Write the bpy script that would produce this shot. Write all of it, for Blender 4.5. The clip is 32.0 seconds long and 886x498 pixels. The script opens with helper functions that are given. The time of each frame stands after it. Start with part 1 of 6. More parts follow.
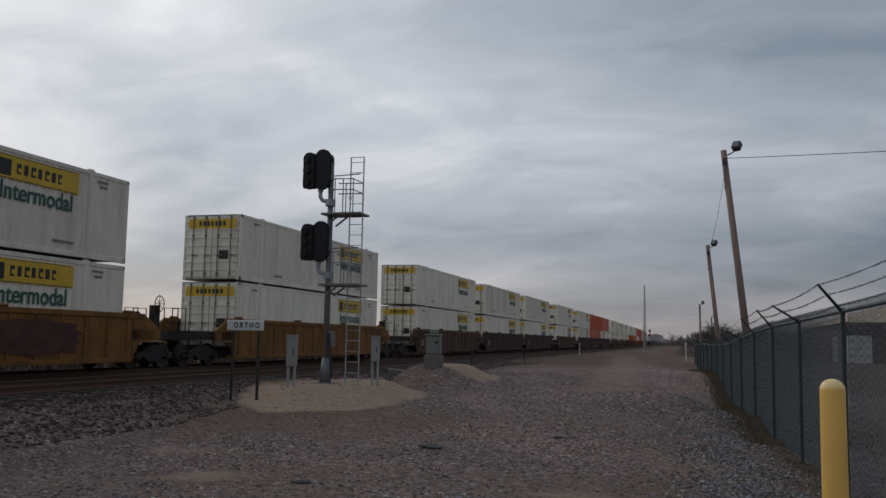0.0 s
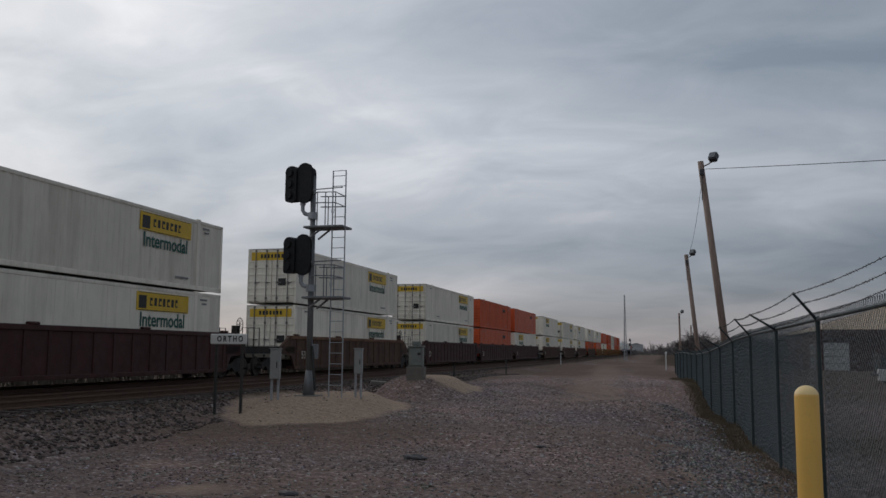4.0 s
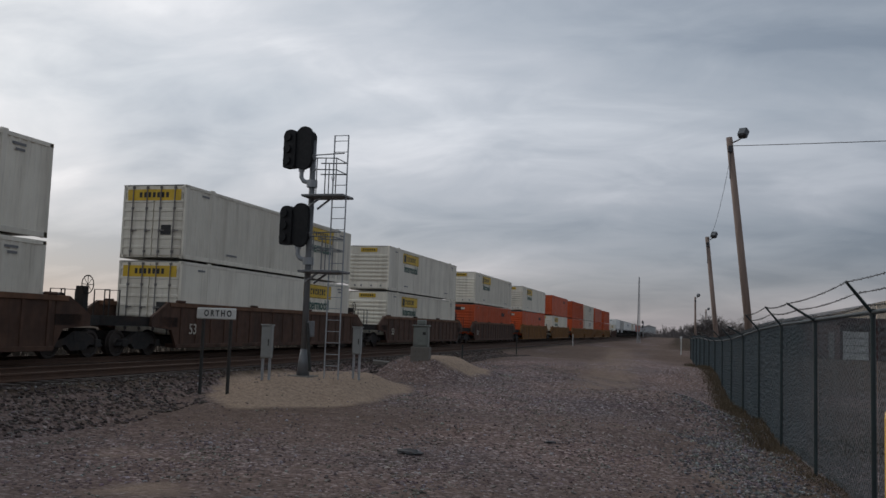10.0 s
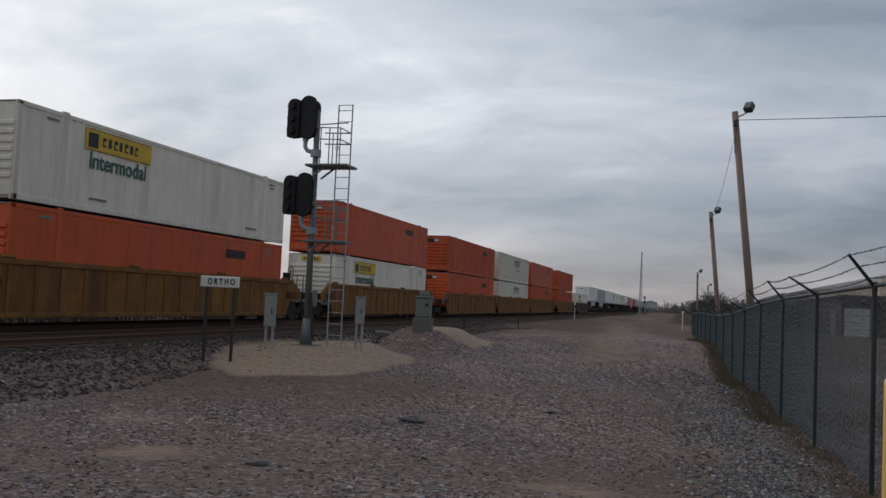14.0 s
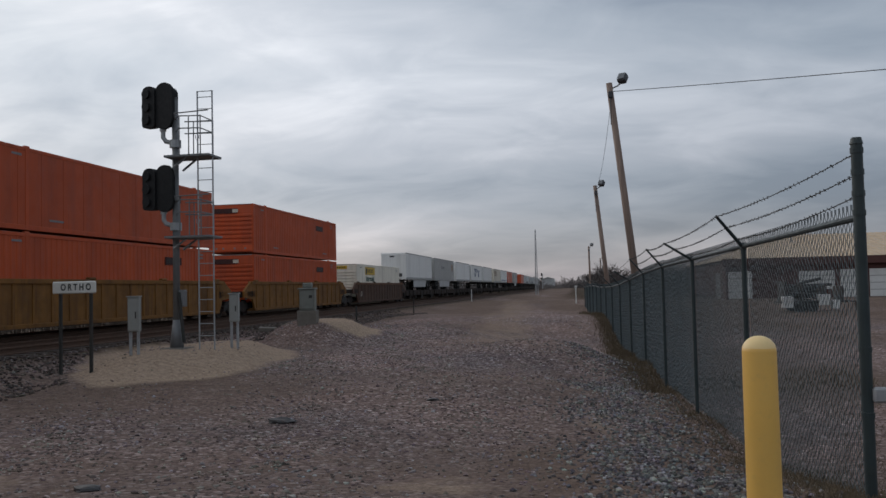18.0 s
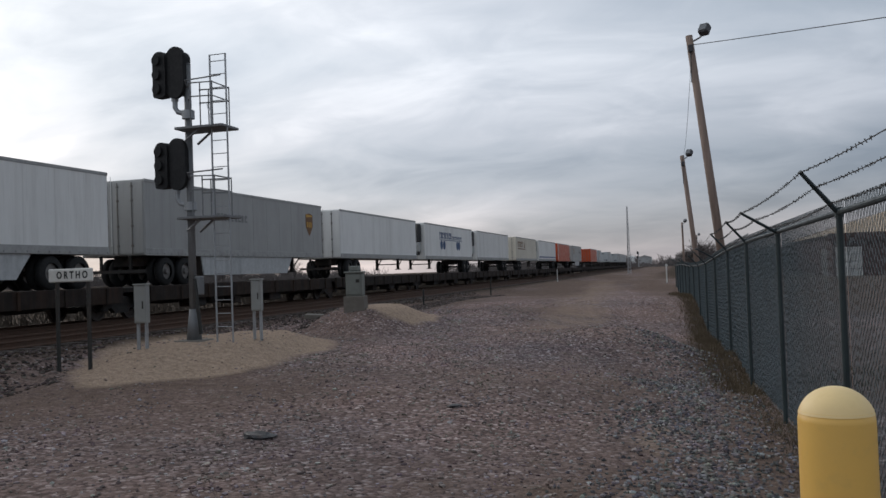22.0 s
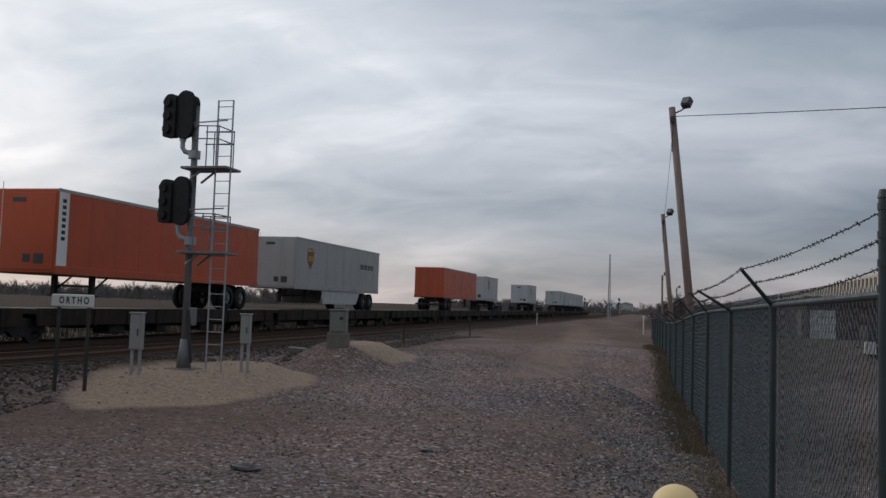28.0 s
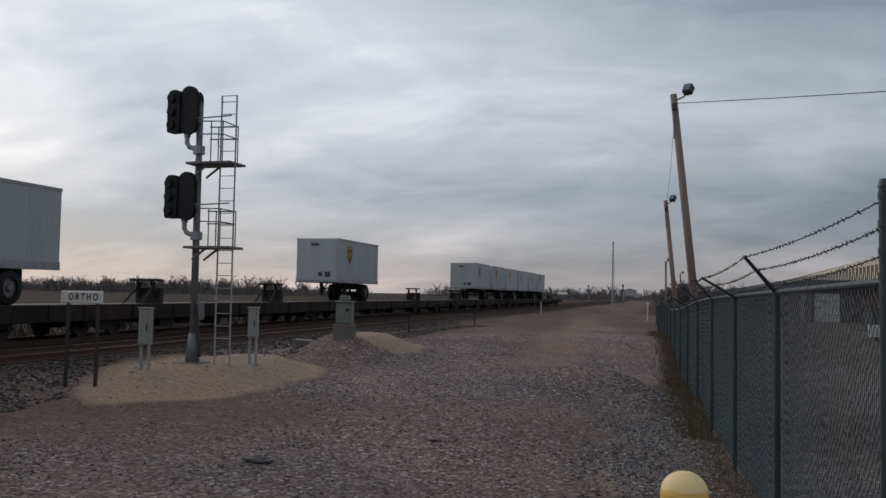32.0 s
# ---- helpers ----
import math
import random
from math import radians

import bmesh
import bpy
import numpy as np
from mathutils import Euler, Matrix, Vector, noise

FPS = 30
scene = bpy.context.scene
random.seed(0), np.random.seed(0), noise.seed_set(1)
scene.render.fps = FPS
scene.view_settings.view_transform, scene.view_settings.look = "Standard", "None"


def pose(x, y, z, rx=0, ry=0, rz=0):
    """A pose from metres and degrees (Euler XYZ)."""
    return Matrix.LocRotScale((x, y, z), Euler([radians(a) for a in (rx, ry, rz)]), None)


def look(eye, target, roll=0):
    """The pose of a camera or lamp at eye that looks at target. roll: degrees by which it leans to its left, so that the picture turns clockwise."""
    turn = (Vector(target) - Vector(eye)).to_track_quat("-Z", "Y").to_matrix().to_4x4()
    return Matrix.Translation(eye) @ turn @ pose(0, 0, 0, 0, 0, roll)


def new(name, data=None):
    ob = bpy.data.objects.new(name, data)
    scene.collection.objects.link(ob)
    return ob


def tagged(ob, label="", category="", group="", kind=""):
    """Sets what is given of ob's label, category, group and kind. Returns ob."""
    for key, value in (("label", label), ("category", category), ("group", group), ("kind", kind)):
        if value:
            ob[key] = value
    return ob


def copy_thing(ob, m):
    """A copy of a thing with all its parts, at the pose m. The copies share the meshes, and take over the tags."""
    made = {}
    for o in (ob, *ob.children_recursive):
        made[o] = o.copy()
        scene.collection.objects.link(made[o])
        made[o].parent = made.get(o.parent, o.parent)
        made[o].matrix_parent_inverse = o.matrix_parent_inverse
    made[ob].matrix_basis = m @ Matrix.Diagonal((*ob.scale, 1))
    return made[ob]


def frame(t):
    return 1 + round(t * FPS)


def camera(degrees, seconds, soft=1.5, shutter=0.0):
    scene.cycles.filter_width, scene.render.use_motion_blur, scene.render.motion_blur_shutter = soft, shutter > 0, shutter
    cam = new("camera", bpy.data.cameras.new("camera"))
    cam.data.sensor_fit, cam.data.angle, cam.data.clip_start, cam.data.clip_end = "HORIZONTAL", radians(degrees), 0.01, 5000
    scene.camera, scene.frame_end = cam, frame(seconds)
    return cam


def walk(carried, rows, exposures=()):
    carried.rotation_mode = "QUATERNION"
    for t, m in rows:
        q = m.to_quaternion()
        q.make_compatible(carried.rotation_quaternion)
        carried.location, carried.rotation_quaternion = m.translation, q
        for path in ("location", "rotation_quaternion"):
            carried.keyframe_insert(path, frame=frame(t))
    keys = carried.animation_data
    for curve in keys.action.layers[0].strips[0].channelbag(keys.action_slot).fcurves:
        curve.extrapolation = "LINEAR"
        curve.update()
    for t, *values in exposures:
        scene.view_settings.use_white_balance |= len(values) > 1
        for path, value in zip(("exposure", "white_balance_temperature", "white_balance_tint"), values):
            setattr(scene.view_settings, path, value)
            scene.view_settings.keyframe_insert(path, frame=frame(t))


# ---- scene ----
PATH = [
    (0, (1.852, -1.623, 1.49), (1.281, 0.283, 1.696), 1.0),
    (0.5, (1.871, -1.663, 1.48), (1.303, 0.244, 1.686), 1.0),
    (1, (1.878, -1.728, 1.477), (1.314, 0.18, 1.683), 1.0),
    (1.5, (1.891, -1.748, 1.474), (1.328, 0.159, 1.687), 1.0),
    (2, (1.893, -1.762, 1.478), (1.334, 0.146, 1.701), 0.9),
    (2.5, (1.878, -1.807, 1.488), (1.326, 0.102, 1.72), 0.8),
    (3, (1.878, -1.827, 1.488), (1.334, 0.083, 1.723), 0.7),
    (3.5, (1.87, -1.823, 1.495), (1.335, 0.09, 1.729), 0.6),
    (4, (1.863, -1.839, 1.493), (1.336, 0.076, 1.725), 0.4),
    (4.5, (1.858, -1.856, 1.493), (1.34, 0.062, 1.723), 0.3),
    (6.5, (1.871, -1.635, 1.493), (1.374, 0.287, 1.731), -0.0),
    (7, (1.879, -1.462, 1.506), (1.383, 0.46, 1.748), -0.1),
    (7.5, (1.893, -1.136, 1.506), (1.387, 0.782, 1.76), -0.2),
    (8, (1.887, -0.707, 1.499), (1.362, 1.205, 1.758), -0.2),
    (8.5, (1.753, -0.293, 1.568), (1.206, 1.616, 1.81), 0.3),
    (9, (1.62, -0.021, 1.595), (1.059, 1.887, 1.812), 0.5),
    (9.5, (1.557, 0.043, 1.624), (0.997, 1.953, 1.823), 1.1),
    (10, (1.553, -0.006, 1.63), (0.994, 1.906, 1.808), 2.0),
    (10.5, (1.574, -0.047, 1.616), (1.009, 1.865, 1.761), 2.4),
    (11, (1.583, -0.106, 1.593), (1.01, 1.807, 1.701), 2.2),
    (11.5, (1.565, -0.155, 1.585), (0.989, 1.759, 1.659), 2.1),
    (12, (1.55, -0.162, 1.571), (0.969, 1.751, 1.63), 2.1),
    (12.5, (1.539, -0.163, 1.558), (0.957, 1.749, 1.621), 2.2),
    (13, (1.541, -0.168, 1.565), (0.959, 1.744, 1.644), 2.4),
    (13.5, (1.547, -0.136, 1.563), (0.964, 1.774, 1.661), 2.6),
    (14, (1.551, -0.025, 1.56), (0.987, 1.89, 1.677), 2.6),
    (14.5, (1.553, 0.054, 1.588), (1.033, 1.981, 1.72), 2.8),
    (15, (1.642, 0.047, 1.588), (1.161, 1.984, 1.728), 3.1),
    (15.5, (1.703, 0.146, 1.587), (1.259, 2.092, 1.715), 2.7),
    (17.5, (1.757, 0.668, 1.465), (1.415, 2.636, 1.552), -0.6),
    (18, (1.904, 0.934, 1.55), (1.566, 2.903, 1.64), -1.3),
    (18.5, (1.882, 1.171, 1.548), (1.545, 3.14, 1.653), -1.2),
    (19, (1.863, 1.418, 1.575), (1.52, 3.384, 1.693), -1.1),
    (19.5, (2.031, 1.821, 1.615), (1.665, 3.783, 1.732), -1.7),
    (20, (2.121, 2.32, 1.595), (1.714, 4.275, 1.704), -1.7),
    (20.5, (2.149, 2.79, 1.594), (1.701, 4.737, 1.69), -1.5),
    (21, (2.402, 3.46, 1.603), (1.904, 5.396, 1.673), -2.3),
    (21.5, (2.57, 3.925, 1.573), (2.031, 5.85, 1.627), -2.6),
    (22, (2.558, 4.037, 1.575), (2.006, 5.959, 1.626), -2.0),
    (22.5, (2.655, 4.124, 1.613), (2.089, 6.041, 1.677), -1.4),
    (23, (2.815, 4.176, 1.675), (2.239, 6.09, 1.761), -0.6),
    (23.5, (2.875, 4.07, 1.696), (2.3, 5.983, 1.804), 0.6),
    (24, (2.888, 4.0, 1.732), (2.314, 5.913, 1.845), 1.3),
    (24.5, (2.924, 4.016, 1.752), (2.342, 5.926, 1.871), 1.5),
    (25, (3.038, 4.048, 1.866), (2.441, 5.953, 1.989), 1.7),
    (25.5, (3.042, 3.905, 1.884), (2.453, 5.811, 2.023), 1.7),
    (27.5, (2.919, 2.923, 1.929), (2.396, 4.849, 2.06), 1.9),
    (28, (2.921, 2.819, 1.949), (2.404, 4.748, 2.076), 1.9),
    (28.5, (2.914, 2.757, 1.965), (2.401, 4.687, 2.089), 2.0),
    (29, (2.901, 2.713, 1.967), (2.391, 4.643, 2.09), 2.1),
    (29.5, (2.905, 2.693, 1.97), (2.395, 4.623, 2.093), 2.1),
    (30, (2.903, 2.678, 1.967), (2.393, 4.608, 2.092), 2.2),
    (30.5, (2.904, 2.681, 1.972), (2.392, 4.611, 2.093), 2.1),
    (31, (2.907, 2.679, 1.963), (2.393, 4.608, 2.081), 1.8),
    (31.5, (2.909, 2.677, 1.966), (2.39, 4.605, 2.077), 1.4),
    (32, (2.911, 2.675, 1.983), (2.388, 4.603, 2.085), 1.0),
]
cam = camera(54.0, 32.0)
EXPOSURES = [(0, -0.13), (9, -0.08), (11, 0.1), (12, 0.27), (13, 0.35), (14, 0.12), (15, 0.05), (18, 0.18), (20, 0.0), (21, 0.05), (22, 0.36), (24, 0.24), (25, 0.22), (28, 0.12), (32, 0.06)]
walk(cam, [(t, look(eye, at, roll)) for t, eye, at, roll in PATH],
     exposures=EXPOSURES)

# ---- light: an overcast evening sky, brighter low in the west behind the train ----
world = bpy.data.worlds.new("overcast_sky")
scene.world = world
world.use_nodes = True
wt = world.node_tree
wt.nodes.clear()


def wnode(kind, **values):
    n = wt.nodes.new(kind)
    for key, value in values.items():
        n.inputs[key].default_value = value
    return n


def wramp(fac, stops):
    n = wt.nodes.new("ShaderNodeValToRGB")
    while len(n.color_ramp.elements) < len(stops):
        n.color_ramp.elements.new(0.5)
    for e, (p, c) in zip(n.color_ramp.elements, stops):
        e.position, e.color = p, (*c, 1)
    wt.links.new(fac, n.inputs["Fac"])
    return n.outputs["Color"]


def wmix(kind, fac, a, b):
    n = wt.nodes.new("ShaderNodeMix")
    n.data_type, n.blend_type = "RGBA", kind
    for socket, value in ((n.inputs[0], fac), (n.inputs[6], a), (n.inputs[7], b)):
        if hasattr(value, "is_linked"):
            wt.links.new(value, socket)
        else:
            socket.default_value = value
    return n.outputs[2]


SKY_COORD = wnode("ShaderNodeTexCoord")
SKY_SPLIT = wnode("ShaderNodeSeparateXYZ")
wt.links.new(SKY_COORD.outputs["Generated"], SKY_SPLIT.inputs[0])


def wmath(op, a, b=None):
    n = wt.nodes.new("ShaderNodeMath")
    n.operation = op
    for socket, value in zip(n.inputs, (a, b)):
        if value is None:
            continue
        if hasattr(value, "is_linked"):
            wt.links.new(value, socket)
        else:
            socket.default_value = value
    return n.outputs[0]


# cloud deck: directions laid onto a flat ceiling, so that the clouds flatten towards the horizon
zz = wmath("ADD", wmath("MAXIMUM", SKY_SPLIT.outputs[2], 0.0), 0.30)
deck = wnode("ShaderNodeCombineXYZ")
wt.links.new(wmath("DIVIDE", SKY_SPLIT.outputs[0], zz), deck.inputs[0])
wt.links.new(wmath("DIVIDE", SKY_SPLIT.outputs[1], zz), deck.inputs[1])
turned = wt.nodes.new("ShaderNodeMapping")
turned.inputs["Rotation"].default_value = (0, 0, radians(-46))
turned.inputs["Scale"].default_value = (0.75, 1.3, 1)
turned.inputs["Location"].default_value = (1.3, 0.4, 0)
wt.links.new(deck.outputs[0], turned.inputs["Vector"])
big = wnode("ShaderNodeTexNoise", Scale=1.05, Detail=5.0, Roughness=0.45, Distortion=0.55)
wt.links.new(turned.outputs[0], big.inputs["Vector"])
fine = wnode("ShaderNodeTexNoise", Scale=4.2, Detail=6.0, Roughness=0.55, Distortion=0.5)
wt.links.new(turned.outputs[0], fine.inputs["Vector"])
lumps = wmath("ADD", wmath("MULTIPLY", big.outputs["Fac"], 0.70), wmath("MULTIPLY", fine.outputs["Fac"], 0.30))
clouds = wramp(lumps, [(0.37, (0.37, 0.415, 0.475)), (0.46, (0.51, 0.55, 0.60)), (0.54, (0.62, 0.648, 0.69)), (0.63, (0.82, 0.835, 0.865))])
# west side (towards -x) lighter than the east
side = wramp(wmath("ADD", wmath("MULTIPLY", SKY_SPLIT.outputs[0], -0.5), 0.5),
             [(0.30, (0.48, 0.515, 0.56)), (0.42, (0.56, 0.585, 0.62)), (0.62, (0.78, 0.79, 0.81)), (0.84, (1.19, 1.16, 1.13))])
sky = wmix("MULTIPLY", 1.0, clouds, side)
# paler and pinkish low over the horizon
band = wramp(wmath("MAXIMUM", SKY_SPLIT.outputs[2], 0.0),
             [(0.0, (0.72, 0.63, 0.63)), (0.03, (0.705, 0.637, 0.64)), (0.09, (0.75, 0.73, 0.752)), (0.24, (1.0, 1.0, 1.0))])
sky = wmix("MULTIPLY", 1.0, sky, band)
# what clear sky shines through the deck
air = wt.nodes.new("ShaderNodeTexSky")
air.sky_type, air.sun_disc, air.sun_elevation, air.sun_rotation = "NISHITA", False, radians(27), radians(-56)
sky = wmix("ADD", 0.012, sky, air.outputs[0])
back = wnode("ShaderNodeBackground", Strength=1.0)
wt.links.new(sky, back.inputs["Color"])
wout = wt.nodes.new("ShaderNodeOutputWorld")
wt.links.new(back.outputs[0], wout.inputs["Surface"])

sun = new("sun", bpy.data.lights.new("sun", "SUN"))
sun.data.energy, sun.data.angle, sun.data.color = 0.5, radians(30), (1.0, 0.95, 0.9)
sun.matrix_world = look((-60, 40, 37), (0, 0, 0))

# ---- materials ----
MATS = {}


def material(name, base, rough=0.6, metal=0.0, vary=0.12, scale=6.0, dirt=None, dirt_amount=0.35, dirt_scale=1.2, bump=0.15, bump_scale=40.0,
             streaks=False, stretch=(1, 1, 1), spec=0.35, per_object=0.0):
    """A painted or raw surface: base colour, broad and fine variation, stains of a second colour, fine relief."""
    if name in MATS:
        return MATS[name]
    m = bpy.data.materials.new(name)
    m.use_nodes = True
    nt = m.node_tree
    p = nt.nodes["Principled BSDF"]
    p.inputs["Roughness"].default_value, p.inputs["Metallic"].default_value = rough, metal
    p.inputs["Specular IOR Level"].default_value = spec
    co = nt.nodes.new("ShaderNodeTexCoord")
    mp = nt.nodes.new("ShaderNodeMapping")
    mp.inputs["Scale"].default_value = stretch
    nt.links.new(co.outputs["Object"], mp.inputs["Vector"])
    shift = nt.nodes.new("ShaderNodeObjectInfo")
    mul = nt.nodes.new("ShaderNodeVectorMath")
    mul.operation = "SCALE"
    mul.inputs["Scale"].default_value = 37.0
    comb = nt.nodes.new("ShaderNodeCombineXYZ")
    nt.links.new(shift.outputs["Random"], comb.inputs[0])
    nt.links.new(shift.outputs["Random"], comb.inputs[1])
    nt.links.new(comb.outputs[0], mul.inputs[0])
    nt.links.new(mul.outputs[0], mp.inputs["Location"])

    def noise_tex(s, detail=5.0, vec=None, rough_n=0.6):
        n = nt.nodes.new("ShaderNodeTexNoise")
        n.inputs["Scale"].default_value, n.inputs["Detail"].default_value, n.inputs["Roughness"].default_value = s, detail, rough_n
        nt.links.new(vec or mp.outputs[0], n.inputs["Vector"])
        return n.outputs["Fac"]

    def mixc(kind, fac, a, b):
        n = nt.nodes.new("ShaderNodeMix")
        n.data_type, n.blend_type = "RGBA", kind
        for socket, value in ((n.inputs[0], fac), (n.inputs[6], a), (n.inputs[7], b)):
            if hasattr(value, "is_linked"):
                nt.links.new(value, socket)
            else:
                socket.default_value = value
        return n.outputs[2]

    def ramp(fac, lo, hi, a, b):
        n = nt.nodes.new("ShaderNodeMapRange")
        for k, v in zip(("From Min", "From Max", "To Min", "To Max"), (lo, hi, a, b)):
            n.inputs[k].default_value = v
        nt.links.new(fac, n.inputs["Value"])
        return n.outputs["Result"]

    grey = lambda v: (v, v, v, 1)
    colour = (*base, 1)
    f1 = ramp(noise_tex(scale), 0.3, 0.7, 0.0, 1.0)
    colour = mixc("MIX", f1, tuple([c * (1 - vary) for c in base] + [1]), tuple([min(1, c * (1 + vary)) for c in base] + [1]))
    if dirt:
        vec = mp.outputs[0]
        if streaks:
            mp2 = nt.nodes.new("ShaderNodeMapping")
            mp2.inputs["Scale"].default_value = (1.6, 1.6, 0.12)
            nt.links.new(mp.outputs[0], mp2.inputs["Vector"])
            vec = mp2.outputs[0]
        f2 = ramp(noise_tex(dirt_scale, 7.0, vec, 0.65), 0.48, 0.78, 0.0, dirt_amount)
        colour = mixc("MIX", f2, colour, (*dirt, 1))
        f3 = ramp(noise_tex(dirt_scale * 7, 4.0, vec), 0.55, 0.75, 0.0, dirt_amount * 0.6)
        colour = mixc("MIX", f3, colour, (*dirt, 1))
    if per_object:
        hv = nt.nodes.new("ShaderNodeHueSaturation")
        nt.links.new(ramp(shift.outputs["Random"], 0, 1, 1 - per_object, 1 + per_object), hv.inputs["Value"])
        nt.links.new(colour, hv.inputs["Color"])
        colour = hv.outputs["Color"]
    nt.links.new(colour, p.inputs["Base Color"])
    r = ramp(noise_tex(scale * 2.3), 0.3, 0.7, max(0.05, rough - 0.1), min(1, rough + 0.1))
    nt.links.new(r, p.inputs["Roughness"])
    if bump:
        b = nt.nodes.new("ShaderNodeBump")
        b.inputs["Strength"].default_value, b.inputs["Distance"].default_value = bump, 0.01
        nt.links.new(noise_tex(bump_scale, 3.0), b.inputs["Height"])
        nt.links.new(b.outputs[0], p.inputs["Normal"])
    MATS[name] = m
    return m


RUST = (0.11, 0.05, 0.025)
GRIME = (0.06, 0.05, 0.045)
white_box = material("white_container_paint", (0.75, 0.70, 0.595), 0.55, vary=0.07, scale=0.9, dirt=(0.26, 0.21, 0.155), dirt_amount=0.5, dirt_scale=0.9, streaks=True, per_object=0.10)
cream_box = material("cream_container_paint", (0.66, 0.61, 0.51), 0.5, vary=0.05, scale=0.9, dirt=(0.30, 0.25, 0.19), dirt_amount=0.45, dirt_scale=0.9, streaks=True, per_object=0.08)
orange_box = material("orange_container_paint", (0.53, 0.085, 0.022), 0.55, vary=0.10, scale=0.8, dirt=(0.16, 0.05, 0.03), dirt_amount=0.5, dirt_scale=0.8, streaks=True, per_object=0.12)
red_box = material("faded_red_container_paint", (0.50, 0.082, 0.022), 0.6, vary=0.10, scale=0.8, dirt=(0.15, 0.05, 0.04), dirt_amount=0.5, dirt_scale=0.8, streaks=True, per_object=0.12)
white_van = material("white_trailer_paint", (0.76, 0.755, 0.73), 0.5, vary=0.04, scale=0.7, dirt=(0.32, 0.30, 0.27), dirt_amount=0.4, dirt_scale=0.8, streaks=True, per_object=0.08)
grey_van = material("grey_trailer_paint", (0.33, 0.33, 0.32), 0.45, vary=0.05, scale=0.7, dirt=(0.17, 0.16, 0.15), dirt_amount=0.4, dirt_scale=0.8, streaks=True, per_object=0.06)
pup_van = material("light_grey_trailer_paint", (0.40, 0.42, 0.43), 0.45, vary=0.05, scale=0.7, dirt=(0.2, 0.19, 0.17), dirt_amount=0.4, dirt_scale=0.8, streaks=True, per_object=0.08)
orange_van = material("orange_trailer_paint", (0.47, 0.076, 0.024), 0.45, vary=0.08, scale=0.7, dirt=(0.2, 0.06, 0.03), dirt_amount=0.4, dirt_scale=0.8, streaks=True)
yellow_logo = material("yellow_logo_paint", (0.62, 0.40, 0.03), 0.5, vary=0.12, scale=2.0, dirt=(0.35, 0.25, 0.05), bump=0)
black_logo = material("black_logo_paint", (0.02, 0.02, 0.02), 0.5, bump=0)
green_letters = material("dark_green_lettering", (0.02, 0.09, 0.07), 0.5, bump=0)
blue_logo = material("blue_logo_paint", (0.02, 0.06, 0.16), 0.5, bump=0)
brown_logo = material("brown_logo_paint", (0.16, 0.07, 0.02), 0.5, bump=0)
gold_logo = material("gold_logo_paint", (0.5, 0.28, 0.04), 0.5, bump=0)
blue_stripe = material("blue_stripe_paint", (0.03, 0.06, 0.18), 0.5, bump=0)
dim_letters = material("faded_grey_lettering", (0.20, 0.20, 0.20), 0.6, bump=0)
pale_letters = material("pale_lettering", (0.55, 0.5, 0.42), 0.6, bump=0)
well_yellow = material("weathered_yellow_car_paint", (0.20, 0.088, 0.018), 0.75, vary=0.25, scale=1.5, dirt=(0.055, 0.025, 0.014), dirt_amount=0.85, dirt_scale=0.55, streaks=True)
well_brown = material("rusty_brown_car_paint", (0.088, 0.046, 0.030), 0.8, vary=0.3, scale=1.5, dirt=(0.03, 0.02, 0.016), dirt_amount=0.8, dirt_scale=0.55, streaks=True)
chord_brown = material("worn_brown_chord_paint", (0.15, 0.075, 0.042), 0.8, vary=0.3, scale=1.2, dirt=(0.05, 0.032, 0.024), dirt_amount=0.7, dirt_scale=0.8, streaks=True)
graffiti_dark = material("faded_navy_spray_paint", (0.022, 0.03, 0.036), 0.7, vary=0.3, scale=2.0, dirt=(0.05, 0.03, 0.02), dirt_amount=0.5)
graffiti_plum = material("faded_plum_spray_paint", (0.075, 0.026, 0.022), 0.7, vary=0.3, scale=2.0, dirt=(0.06, 0.03, 0.02), dirt_amount=0.5)
graffiti_tan = material("faded_tan_spray_paint", (0.22, 0.13, 0.06), 0.7, vary=0.25, scale=2.0, dirt=(0.08, 0.04, 0.02), dirt_amount=0.5)
well_maroon = material("maroon_car_paint", (0.052, 0.017, 0.014), 0.7, vary=0.2, scale=1.5, dirt=(0.05, 0.03, 0.03), dirt_amount=0.6, dirt_scale=0.9, streaks=True)
black_steel = material("grimy_black_steel", (0.022, 0.02, 0.019), 0.7, vary=0.3, scale=4.0, dirt=RUST, dirt_amount=0.4)
wheel_steel = material("worn_wheel_steel", (0.06, 0.048, 0.042), 0.6, metal=0.3, dirt=GRIME)
door_bars = material("door_bar_steel", (0.20, 0.19, 0.18), 0.5, metal=0.3, dirt=RUST, dirt_amount=0.5)
roof_metal = material("dull_roof_metal", (0.35, 0.35, 0.34), 0.5, metal=0.2, dirt=GRIME)
rubber = material("black_tyre_rubber", (0.018, 0.018, 0.018), 0.85)
rim_metal = material("dirty_wheel_rim", (0.20, 0.19, 0.18), 0.5, metal=0.3, dirt=GRIME)
skirt_grey = material("grey_skirt_panel", (0.45, 0.46, 0.46), 0.5, dirt=GRIME, streaks=True)
dark_unit = material("black_reefer_unit", (0.03, 0.03, 0.032), 0.5)
galv = material("galvanised_steel", (0.33, 0.34, 0.35), 0.5, metal=0.35, vary=0.1, scale=8, dirt=(0.2, 0.19, 0.17))
mast_paint = material("grey_mast_paint", (0.17, 0.175, 0.18), 0.5, metal=0.2, vary=0.08, scale=3, dirt=(0.13, 0.11, 0.09), dirt_amount=0.4)
signal_black = material("matt_black_signal", (0.010, 0.010, 0.011), 0.75, bump=0.05)
